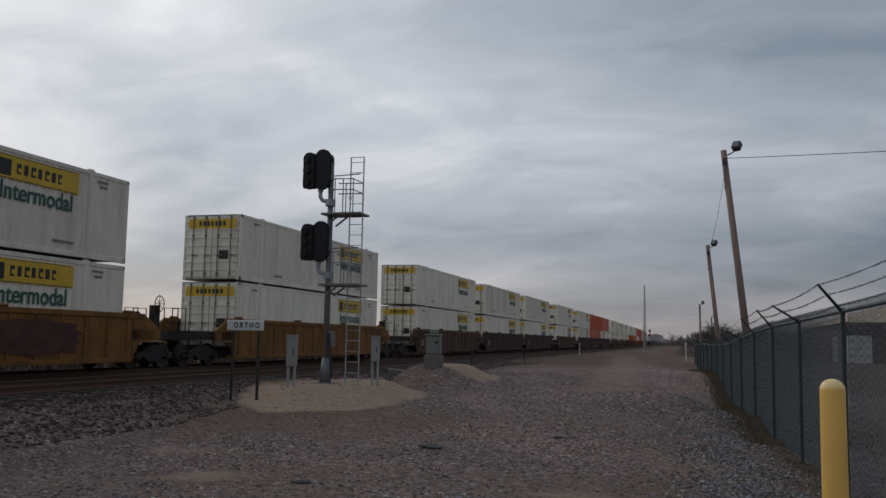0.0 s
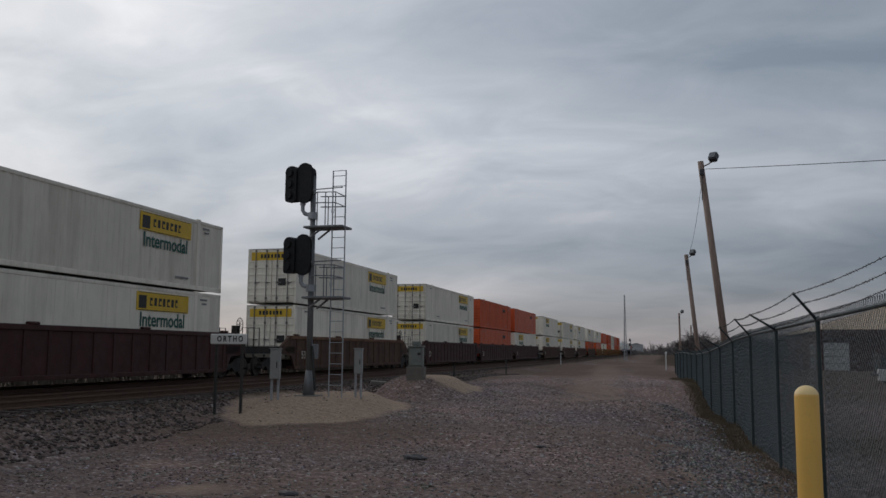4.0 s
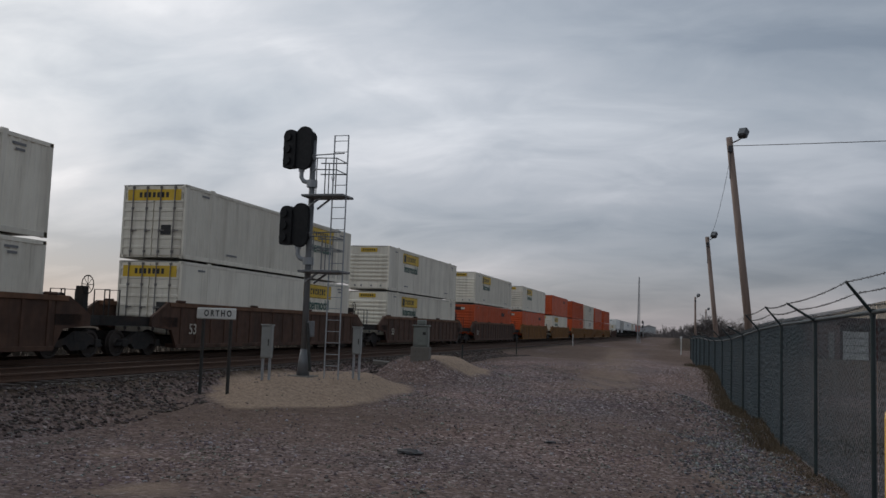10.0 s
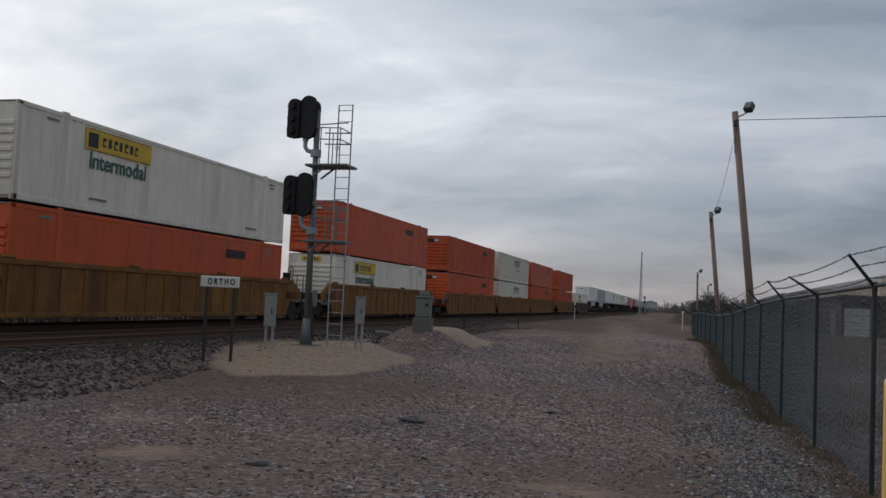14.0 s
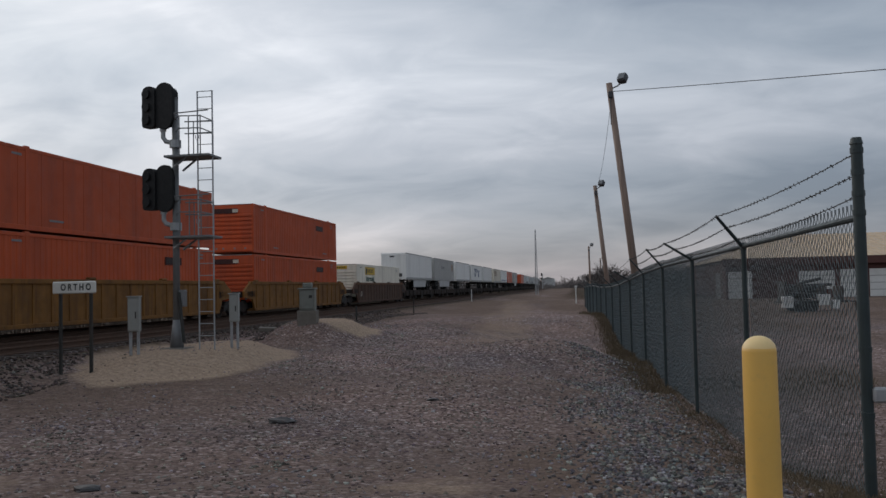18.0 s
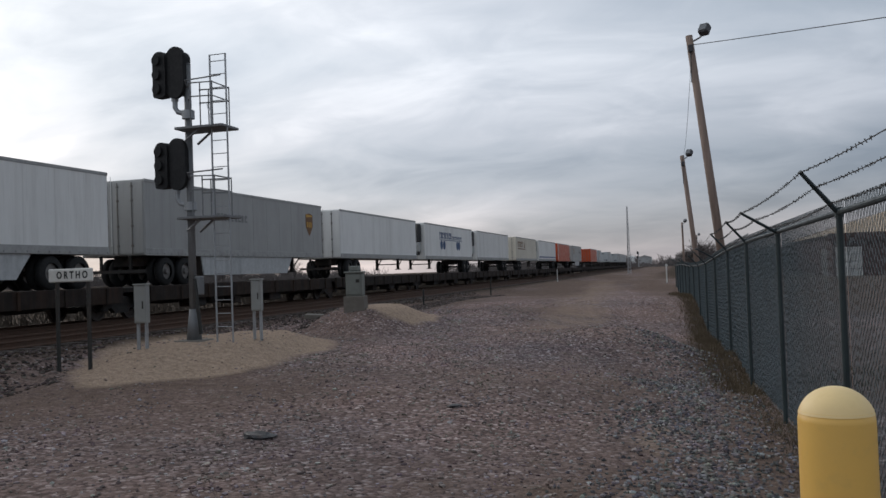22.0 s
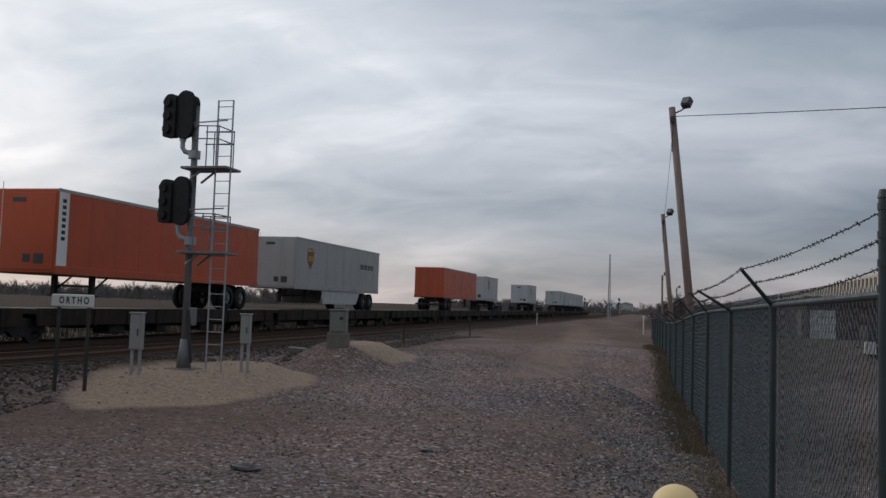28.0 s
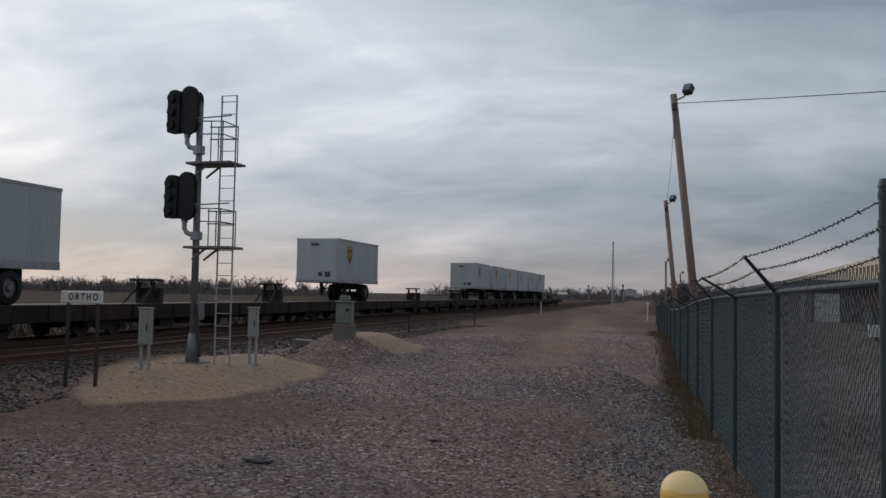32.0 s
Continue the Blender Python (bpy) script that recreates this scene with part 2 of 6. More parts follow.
lens_dark = material("dark_signal_lens", (0.01, 0.01, 0.012), 0.12, bump=0, spec=0.5)
cabinet_grey = material("grey_cabinet_paint", (0.27, 0.275, 0.26), 0.5, vary=0.06, dirt=(0.2, 0.17, 0.13), streaks=True)
cabinet_green = material("grey_green_cabinet_paint", (0.17, 0.18, 0.16), 0.55, vary=0.1, dirt=(0.1, 0.09, 0.07), streaks=True)
concrete = material("weathered_concrete", (0.16, 0.145, 0.125), 0.9, vary=0.15, scale=5, dirt=(0.13, 0.11, 0.09), bump=0.4)
sign_white = material("white_sign_board", (0.62, 0.61, 0.57), 0.5, vary=0.04, dirt=(0.35, 0.3, 0.24), dirt_amount=0.3, bump=0)
post_dark = material("dark_post_steel", (0.03, 0.032, 0.03), 0.6, dirt=RUST, dirt_amount=0.3)
pole_wood = material("weathered_pole_wood", (0.23, 0.17, 0.14), 0.85, vary=0.2, scale=3, dirt=(0.12, 0.085, 0.065), dirt_amount=0.6, dirt_scale=1.2, stretch=(3, 3, 0.25), bump=0.6, bump_scale=20)
lamp_grey = material("dark_lamp_housing", (0.06, 0.06, 0.065), 0.45, metal=0.3)
lamp_glass = material("dull_lamp_glass", (0.12, 0.13, 0.14), 0.2, bump=0)
wire_black = material("black_cable", (0.015, 0.015, 0.015), 0.7, bump=0)
green_vinyl = material("dark_green_vinyl", (0.028, 0.041, 0.043), 0.5, vary=0.2, scale=3, dirt=(0.05, 0.055, 0.05), bump=0)
barb_steel = material("weathered_barbed_wire", (0.07, 0.065, 0.06), 0.6, metal=0.4, bump=0)
# dome: the sleeve's yellow painted paler, imitating skylight on its top
bollard_lit = material("yellow_bollard_dome_lit", (0.86, 0.64, 0.31), 0.5, vary=0.05, scale=5, dirt=(0.70, 0.50, 0.20), dirt_amount=0.35, dirt_scale=3.0, bump=0.06)
bollard_yellow = material("yellow_bollard_sleeve", (0.78, 0.47, 0.115), 0.42, vary=0.04, scale=5, dirt=(0.5, 0.34, 0.12), dirt_amount=0.35, dirt_scale=2.5, bump=0.06)
rail_steel = material("worn_rail_steel", (0.30, 0.28, 0.26), 0.32, metal=0.85, bump=0.05)
rail_rust = material("rusty_rail_side", (0.09, 0.05, 0.033), 0.8, dirt=GRIME)
tie_wood = material("creosoted_tie_wood", (0.055, 0.042, 0.035), 0.9, vary=0.3, scale=5, bump=0.5, stretch=(1, 4, 4), per_object=0.2)

# ---- building helpers ----
def box(bm, x0, x1, y0, y1, z0, z1, bevel=0.0):
    vs = [bm.verts.new((x, y, z)) for z in (z0, z1) for x, y in ((x0, y0), (x1, y0), (x1, y1), (x0, y1))]
    fs = [bm.faces.new([vs[i] for i in q]) for q in ((3, 2, 1, 0), (4, 5, 6, 7), (0, 1, 5, 4), (1, 2, 6, 5), (2, 3, 7, 6), (3, 0, 4, 7))]
    if bevel:
        edges = list({e for f in fs for e in f.edges})
        bmesh.ops.bevel(bm, geom=edges, offset=bevel, segments=1, affect="EDGES", clamp_overlap=True)
    return vs


def tube(bm, a, b, r0, r1=None, seg=8, caps=True):
    a, b = Vector(a), Vector(b)
    r1 = r0 if r1 is None else r1
    q = (b - a).to_track_quat("Z", "Y").to_matrix()
    rings = []
    for c, r in ((a, r0), (b, r1)):
        rings.append([bm.verts.new(c + q @ Vector((r * math.cos(2 * math.pi * i / seg), r * math.sin(2 * math.pi * i / seg), 0))) for i in range(seg)])
    for i in range(seg):
        j = (i + 1) % seg
        bm.faces.new((rings[0][i], rings[0][j], rings[1][j], rings[1][i]))
    if caps:
        bm.faces.new(rings[0][::-1])
        bm.faces.new(rings[1])


def polyline(bm, pts, r, seg=5):
    """One bent rod through the points: rings joined end to end."""
    pts = [Vector(p) for p in pts]
    rings = []
    for i, p in enumerate(pts):
        d = (pts[min(i + 1, len(pts) - 1)] - pts[max(i - 1, 0)]).normalized()
        u = d.orthogonal().normalized() if not rings else (last - d * last.dot(d)).normalized()
        last, w = u, d.cross(u)
        rings.append([bm.verts.new(p + (u * math.cos(2 * math.pi * k / seg) + w * math.sin(2 * math.pi * k / seg)) * r) for k in range(seg)])
    for a, b in zip(rings, rings[1:]):
        for k in range(seg):
            bm.faces.new((a[k], a[(k + 1) % seg], b[(k + 1) % seg], b[k]))
    bm.faces.new(rings[0][::-1])
    bm.faces.new(rings[-1])


def extrude_profile(bm, pts, axis, lo, hi):
    """A closed outline of (u, v), swept along x, y or z."""
    def place(u, v, w):
        return {"x": (w, u, v), "y": (u, w, v), "z": (u, v, w)}[axis]
    a = [bm.verts.new(place(u, v, lo)) for u, v in pts]
    b = [bm.verts.new(place(u, v, hi)) for u, v in pts]
    n = len(pts)
    for i in range(n):
        bm.faces.new((a[i], a[(i + 1) % n], b[(i + 1) % n], b[i]))
    bm.faces.new(a[::-1])
    bm.faces.new(b)


def mesh_of(bm, name, mat, smooth=False):
    bmesh.ops.recalc_face_normals(bm, faces=bm.faces)
    me = bpy.data.meshes.new(name)
    bm.to_mesh(me)
    bm.free()
    me.materials.append(mat)
    if smooth:
        for p in me.polygons:
            p.use_smooth = True
    return me


def part(name, bm, mat, parent, label="", smooth=False):
    ob = new(name, mesh_of(bm, name, mat, smooth))
    ob.parent = parent
    return tagged(ob, label)


def shared(name, me, parent, m=None):
    ob = new(name, me)
    ob.parent = parent
    if m is not None:
        ob.matrix_basis = m
    return ob


def thing(name, label, category, group="", at=None):
    ob = new(name)
    ob.empty_display_size = 0.2
    if at is not None:
        ob.matrix_basis = at
    return tagged(ob, label, category, group)


def lettering(name, text, size, mat, parent, m, bold=0.0, squeeze=1.0):
    """Letters in Blender's own font as a thin mesh."""
    cu = bpy.data.curves.new(name, "FONT")
    cu.body, cu.size, cu.extrude, cu.offset = text, size, 0.002, bold
    cu.align_x, cu.align_y = "CENTER", "CENTER"
    tmp = bpy.data.objects.new(name, cu)
    me = bpy.data.meshes.new_from_object(tmp)
    bpy.data.objects.remove(tmp)
    bpy.data.curves.remove(cu)
    me.transform(Matrix.Diagonal((squeeze, 1, 1, 1)))
    me.materials.append(mat)
    return shared(name, me, parent, m)


# letters on a side that looks towards +x, and on an end that looks towards -y
def on_side(x, y, z):
    return Matrix.Translation((x, y, z)) @ Euler((radians(90), 0, radians(90))).to_matrix().to_4x4()


def on_end(x, y, z):
    return Matrix.Translation((x, y, z)) @ Euler((radians(90), 0, 0)).to_matrix().to_4x4()


# ---- the plan ----
TRACK_X, RAIL_Z = -17.1, 0.32
SIDING, SIDING_Z = 4.1, 0.34  # an empty track lies between the train and the signal


def track_x(y):
    """The track runs nearly along +y and bends slightly to the west far away."""
    return TRACK_X - 0.011 * (y - 25.0) - max(0.0, y - 130.0) ** 2 / 26000.0


PINS = np.array([
    (1, -6, -.02), (1, 0, -.03), (2, 4, .0), (2.9, 6.8, -.05), (-4, 3, -.2), (-12, 2, -.45), (-3.35, 14.9, -.65), (2.9, 9.5, -.5), (2.7, 13, -.8), (4.2, 14.5, -1.12),
    (2.6, 17.5, -.85), (4.1, 19, -1.15), (3.7, 24, -1.15), (3.3, 30, -1.2), (3.0, 36, -1.15), (.5, 29, -.1), (-9.9, 19.2, -.33), (-8, 13, -.6), (-10.5, 10, -.55), (-10.4, 26, -.3),
    (-10.2, 34, -.1), (-10.4, 50, -.05), (8, 12, -1.0), (12, 30, -.9), (25, 40, -.9), (-3, 50, .0), (-4, 90, .1), (-6, 150, .1), (-20.5, 20, -.1), (-20.5, 60, -.1),
    (-40, 30, -.4), (6, 60, -.8), (8, 100, -.5), (60, 60, -.8), (-5, 22, -.35), (-1, 20, -.45), (-7, 36, .0)])


def smooth(a, b, v):
    v = np.clip((v - a) / (b - a), 0, 1)
    return v * v * (3 - 2 * v)


def mound(x, y):
    """The sand heaps round the signal and round the cabinet, 0 to 1."""
    u, v = x + 8.8 + 0.06 * (y - 23.4), y - 23.4
    m1 = np.hypot(u / 2.5, v / 5.4) + 0.05 * np.sin(2.1 * x + 0.9 * y)
    u, v = x + 8.2, y - 32.2
    m2 = np.hypot(u / 2.4, v / 4.0) + 0.05 * np.sin(1.9 * x + 0.8 * y)
    s2 = np.hypot((x + 7.35) / 1.35, (y - 32.6) / 2.4) + 0.07 * np.sin(2.9 * x + 1.8 * y)
    return 1 - smooth(0.45, 1.0, m1), 1 - smooth(0.35, 1.0, m2), 1 - smooth(0.86, 1.06, m1), 1 - smooth(0.80, 1.08, s2)


def ground_z(x, y):
    x, y = np.asarray(x, float), np.asarray(y, float)
    d2 = (x[..., None] - PINS[:, 0]) ** 2 + (y[..., None] - PINS[:, 1]) ** 2
    w = 1.0 / (d2 + 2.0) ** 1.6
    z = (w * PINS[:, 2]).sum(-1) / w.sum(-1)
    far = smooth(160, 400, np.hypot(x, y))
    z = z * (1 - far) - 0.3 * far
    m1, m2, _, _ = mound(x, y)
    z = z + m1 * (0.12 - z) + m2 * (0.47 - z) * (1 - m1)
    # the ballast bed of the track
    tx = TRACK_X - 0.011 * (y - 25.0) - np.maximum(0.0, y - 130.0) ** 2 / 26000.0
    for offset, rail in ((0.0, RAIL_Z), (SIDING, SIDING_Z)):
        d = np.abs(x - tx - offset)
        z = np.maximum(z, (rail - 0.22) - np.maximum(0, d - 1.75) * 0.42)
    z = z + 0.02 * np.sin(1.9 * x + 0.7 * y) * np.sin(1.3 * y - 0.9 * x) + 0.012 * np.sin(4.3 * x) * np.sin(3.7 * y)
    return z


def gz(x, y):
    return float(ground_z(np.array([x]), np.array([y]))[0])


# ---- ground: one sheet to the horizon ----
def spread(dense, coarse):
    return sorted(set([round(v, 3) for v in dense] + [float(c) for c in coarse]))


def ground_material():
    m = bpy.data.materials.new("gravel_ground")
    m.use_nodes = True
    nt = m.node_tree
    p = nt.nodes["Principled BSDF"]
    p.inputs["Roughness"].default_value, p.inputs["Specular IOR Level"].default_value = 0.95, 0.05
    co = nt.nodes.new("ShaderNodeTexCoord")
    attr = nt.nodes.new("ShaderNodeVertexColor")
    attr.layer_name = "cover"
    split = nt.nodes.new("ShaderNodeSeparateColor")
    nt.links.new(attr.outputs["Color"], split.inputs[0])

    def link(v, socket):
        if hasattr(v, "is_linked"):
            nt.links.new(v, socket)
        else:
            socket.default_value = v

    def tex(kind, scale, out, **kw):
        n = nt.nodes.new(kind)
        n.inputs["Scale"].default_value = scale
        for k, v in kw.items():
            n.inputs[k].default_value = v
        nt.links.new(co.outputs["Object"], n.inputs["Vector"])
        return n.outputs[out]

    def ramp(fac, stops):
        n = nt.nodes.new("ShaderNodeValToRGB")
        while len(n.color_ramp.elements) < len(stops):
            n.color_ramp.elements.new(0.5)
        for e, (pos, c) in zip(n.color_ramp.elements, stops):
            e.position, e.color = pos, (*c, 1)
        link(fac, n.inputs["Fac"])
        return n.outputs["Color"]

    def mix(fac, a, b, kind="MIX"):
        n = nt.nodes.new("ShaderNodeMix")
        n.data_type, n.blend_type = "RGBA", kind
        link(fac, n.inputs[0])
        link(a, n.inputs[6])
        link(b, n.inputs[7])
        return n.outputs[2]

    def math2(op, a, b):
        n = nt.nodes.new("ShaderNodeMath")
        n.operation = op
        link(a, n.inputs[0])
        link(b, n.inputs[1])
        n.use_clamp = True
        return n.outputs[0]

    stones = nt.nodes.new("ShaderNodeTexVoronoi")
    stones.inputs["Scale"].default_value = 15.0
    nt.links.new(co.outputs["Object"], stones.inputs["Vector"])
    grey_of = nt.nodes.new("ShaderNodeSeparateColor")
    nt.links.new(stones.outputs["Color"], grey_of.inputs[0])
    stone_col = ramp(grey_of.outputs[0], [(0.0, (0.10, 0.080, 0.076)), (0.35, (0.165, 0.132, 0.124)), (0.65, (0.235, 0.188, 0.175)), (0.88, (0.31, 0.265, 0.25)), (1.0, (0.48, 0.45, 0.43))])
    gaps = ramp(stones.outputs["Distance"], [(0.0, (1, 1, 1)), (0.45, (0.9, 0.9, 0.9)), (0.8, (0.45, 0.45, 0.45))])
    gravel = mix(0.85, stone_col, gaps, "MULTIPLY")
    broad = tex("ShaderNodeTexNoise", 0.22, "Fac", Detail=5.0, Roughness=0.6)
    gravel = mix(0.8, gravel, ramp(broad, [(0.28, (0.62, 0.66, 0.72)), (0.5, (1.03, 0.97, 0.94)), (0.72, (1.42, 1.22, 1.12))]), "MULTIPLY")
    # fine dirt between the stones
    dirt_noise = tex("ShaderNodeTexNoise", 5.0, "Fac", Detail=8.0, Roughness=0.75)
    dirt = ramp(dirt_noise, [(0.3, (0.085, 0.062, 0.049)), (0.55, (0.14, 0.105, 0.083)), (0.75, (0.20, 0.155, 0.125))])
    speck = ramp(tex("ShaderNodeTexNoise", 40.0, "Fac", Detail=4.0), [(0.3, (0.6, 0.6, 0.6)), (0.6, (1.1, 1.1, 1.1))])
    dirt = mix(0.8, dirt, speck, "MULTIPLY")
    edge = tex("ShaderNodeTexNoise", 1.4, "Fac", Detail=7.0, Roughness=0.7)
    wob = nt.nodes.new("ShaderNodeMath")
    wob.operation = "SUBTRACT"
    nt.links.new(edge, wob.inputs[0])
    wob.inputs[1].default_value = 0.5

    def mask(channel, gain=3.0):
        s = nt.nodes.new("ShaderNodeMath")
        s.operation = "ADD"
        nt.links.new(channel, s.inputs[0])
        nt.links.new(wob.outputs[0], s.inputs[1])
        r = nt.nodes.new("ShaderNodeMapRange")
        r.inputs["From Min"].default_value, r.inputs["From Max"].default_value = 0.5 - 0.5 / gain, 0.5 + 0.5 / gain
        nt.links.new(s.outputs[0], r.inputs["Value"])
        return r.outputs["Result"]

    col = mix(mask(split.outputs[1], 1.6), gravel, dirt)
    sand_noise = tex("ShaderNodeTexNoise", 9.0, "Fac", Detail=8.0, Roughness=0.7)
    sand = ramp(sand_noise, [(0.3, (0.20, 0.154, 0.110)), (0.5, (0.285, 0.222, 0.162)), (0.7, (0.375, 0.298, 0.222))])
    sand = mix(0.7, sand, speck, "MULTIPLY")
    col = mix(mask(split.outputs[0], 2.2), col, sand)
    grass_noise = tex("ShaderNodeTexNoise", 3.0, "Fac", Detail=8.0, Roughness=0.7)
    grass = ramp(grass_noise, [(0.3, (0.030, 0.023, 0.016)), (0.5, (0.055, 0.042, 0.030)), (0.7, (0.092, 0.070, 0.050))])
    col = mix(mask(split.outputs[2], 2.0), col, grass)
    col = mix(1.0, col, (1.18, 1.13, 1.15, 1), "MULTIPLY")
    nt.links.new(col, p.inputs["Base Color"])
    b = nt.nodes.new("ShaderNodeBump")
    b.inputs["Strength"].default_value, b.inputs["Distance"].default_value = 0.9, 0.035
    b.invert = True
    nt.links.new(stones.outputs["Distance"], b.inputs["Height"])
    b2 = nt.nodes.new("ShaderNodeBump")
    b2.inputs["Strength"].default_value, b2.inputs["Distance"].default_value = 0.5, 0.03
    nt.links.new(dirt_noise, b2.inputs["Height"])
    nt.links.new(b.outputs[0], b2.inputs["Normal"])
    nt.links.new(b2.outputs[0], p.inputs["Normal"])
    return m


def cover(x, y):
    """What lies on the ground: sand, bare dirt, dry grass, each 0 to 1."""
    _, _, s1, s2 = mound(x, y)
    sand = np.maximum(s1, s2)
    # pale bare fill on the service road farther out
    fill = np.exp(-((x - (0.4 - 0.075 * y + 0.5)) / 2.2) ** 2) * smooth(24, 34, y) * smooth(140, 70, y)
    sand = np.maximum(sand, 0.43 * fill)
    # small bare patches in the gravel
    for px, py, rx, ry, amount in ((-5.0, 9.6, 0.9, 0.8, 0.62), (0.3, 10.0, 1.1, 0.7, 0.5), (2.0, 17.0, 0.7, 2.0, 0.45), (-7.2, 12.5, 1.4, 0.9, 0.42)):
        sand = np.maximum(sand, amount * np.exp(-((x - px) / rx) ** 2 - ((y - py) / ry) ** 2))
    dirt = 0.42 + 0.22 * np.sin(0.31 * x + 0.12 * y) * np.sin(0.17 * y - 0.4) + 0.28 * np.sin(0.55 * x - 0.23 * y) * np.sin(0.36 * y + 0.3 * x)
    dirt = dirt + 0.5 * smooth(-6, -9, x) * smooth(26, 12, y) + 0.35 * smooth(36, 60, y)
    # wheel tracks of the service road, with finer and paler fill
    road = np.exp(-((x - (0.8 - 0.045 * y)) / 1.3) ** 2)
    dirt = dirt - 0.15 * road
    # the strip along the fence
    strip = np.exp(-((x - 3.4) / 0.8) ** 2) * smooth(5, 8, y)
    dirt = np.maximum(dirt, 0.9 * strip)
    grass = smooth(3.9, 4.7, x) * smooth(6, 9, y) * 0.30
    grass = np.maximum(grass, 0.8 * np.exp(-((x - 2.9) / 0.8) ** 2) * smooth(19, 27, y) * smooth(200, 60, y))
    tx = TRACK_X - 0.011 * (y - 25.0) - np.maximum(0.0, y - 130.0) ** 2 / 26000.0
    bed = 1 - smooth(4.0, 5.0, np.abs(x - tx - 1.6))
    grass = np.maximum(grass, smooth(-19.6, -21.0, x - tx + TRACK_X))
    grass = np.maximum(grass, smooth(70, 160, y) * smooth(-2, 3, x + 0.02 * y))
    dirt = dirt * (1 - bed) + bed * 0.5
    grass = np.maximum(grass, 0.80 * bed)
    return sand, np.clip(dirt, 0, 1), np.clip(grass, 0, 1)


def build_ground():
    xs = spread(np.arange(-22, 9.01, 0.4), [-2500, -1500, -900, -500, -300, -180, -120, -80, -60, -45, -36, -30, -26, -24, 10, 11.5, 13, 15, 18, 22, 28, 36, 50, 70, 110, 180, 300, 500, 900, 1500, 2500])
    ys = spread(np.arange(-8, 48.01, 0.4), [-2500, -1200, -500, -200, -90, -45, -25, -15, -11] + list(np.arange(49, 100, 1.5)) + list(np.arange(102, 240, 4)) + [260, 300, 350, 420, 520, 650, 800, 1000, 1300, 1800, 2600])
    X, Y = np.meshgrid(xs, ys)
    Z = ground_z(X, Y)
    nx, ny = len(xs), len(ys)
    verts = np.stack([X, Y, Z], -1).reshape(-1, 3)
    i = np.arange(nx * ny).reshape(ny, nx)
    faces = np.stack([i[:-1, :-1], i[:-1, 1:], i[1:, 1:], i[1:, :-1]], -1).reshape(-1, 4)
    me = bpy.data.meshes.new("ground")
    me.from_pydata(verts.tolist(), [], faces.tolist())
    me.polygons.foreach_set("use_smooth", [True] * len(me.polygons))
    sand, dirt, grass = cover(verts[:, 0], verts[:, 1])
    layer = me.color_attributes.new("cover", "FLOAT_COLOR", "POINT")
    layer.data.foreach_set("color", np.stack([sand, dirt, grass, np.ones_like(sand)], -1).ravel())
    me.materials.append(ground_material())
    tagged(new("ground", me), "grey and brown gravel ground with dirt patches and dry grass", "ground", kind="structure")


build_ground()

# ---- track ----
def build_track(offset, rail_z, label):
    track = thing("railway_track", label, "railway track", "tracks")
    tagged(track, kind="structure")
    prof = [(-0.07, 0), (0.07, 0), (0.07, 0.02), (0.012, 0.045), (0.012, 0.12), (0.036, 0.135), (0.036, 0.17), (-0.036, 0.17), (-0.036, 0.135), (-0.012, 0.12), (-0.012, 0.045), (-0.07, 0.02)]
    ys = list(np.arange(-120, 131, 25)) + list(range(150, 1000, 30))
    for side in (-0.755, 0.755):
        bm = bmesh.new()
        rings = []
        for y in ys:
            rings.append([bm.verts.new((track_x(y) + offset + side + u, y, rail_z - 0.17 + v)) for u, v in prof])
        for a, b in zip(rings, rings[1:]):
            for k in range(len(prof)):
                j = (k + 1) % len(prof)
                f = bm.faces.new((a[k], a[j], b[j], b[k]))
        ob = part("rail", bm, rail_rust, track)
        ob.data.materials.append(rail_steel)
        for p in ob.data.polygons:
            p.material_index = 1 if p.normal.z > 0.9 and p.center.z > rail_z - 0.02 else 0
    bm = bmesh.new()
    box(bm, -1.3, 1.3, -0.115, 0.115, -0.17, 0.0, 0.012)
    tie = mesh_of(bm, "tie", tie_wood)
    n = 0
    for k in range(240):
        y = -4 + k * 0.55
        ob = shared("tie", tie, track, pose(track_x(y) + offset + random.uniform(-.03, .03), y + random.uniform(-.03, .03), rail_z - 0.17, 0, 0, random.uniform(-1.5, 1.5)))


build_track(0.0, RAIL_Z, "railway track with worn steel rails on dark wooden ties")
build_track(SIDING, SIDING_Z, "empty rusty siding track on dark wooden ties")

# ---- the train ----
V0, ACC = 20.108, -0.0798
PITCH = 0.98
CARS = []  # (thing, distance along the track at 0 s, height)


def run(t):
    # it slows a little and picks up again towards the end
    if t <= 24.0:
        return V0 * t + ACC * t * t / 2 - 0.034 * max(0.0, t - 20.0) ** 2
    v24 = V0 + ACC * 24.0 - 0.272
    u = min(t, 28.0) - 24.0
    return run(24.0) + v24 * u + (19.6 - v24) * u * u / 8 + 19.05 * max(0.0, t - 28.0)


def eased(s):
    """Where the rear cars stand along the train, from their first estimate."""
    return float(np.interp(s, [0, 522, 531, 565.2, 580.9, 603.2, 611.8, 625.7, 656.4, 693.0, 760.0], [0, 522, 533.0, 567.7, 586.1, 609.5, 617.8, 633.0, 664.5, 702.0, 768.0]))


def on_track(s, z):
    a = track_x(s - 1.0)
    b = track_x(s + 1.0)
    return Matrix.Translation((track_x(s), s, z)) @ Euler((0, 0, math.atan2(a - b, 2.0))).to_matrix().to_4x4()


def ride(ob, s, z=0.0):
    ob.matrix_basis = on_track(s * PITCH, z)
    CARS.append((ob, s, z))
    return ob


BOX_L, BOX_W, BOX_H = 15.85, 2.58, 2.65


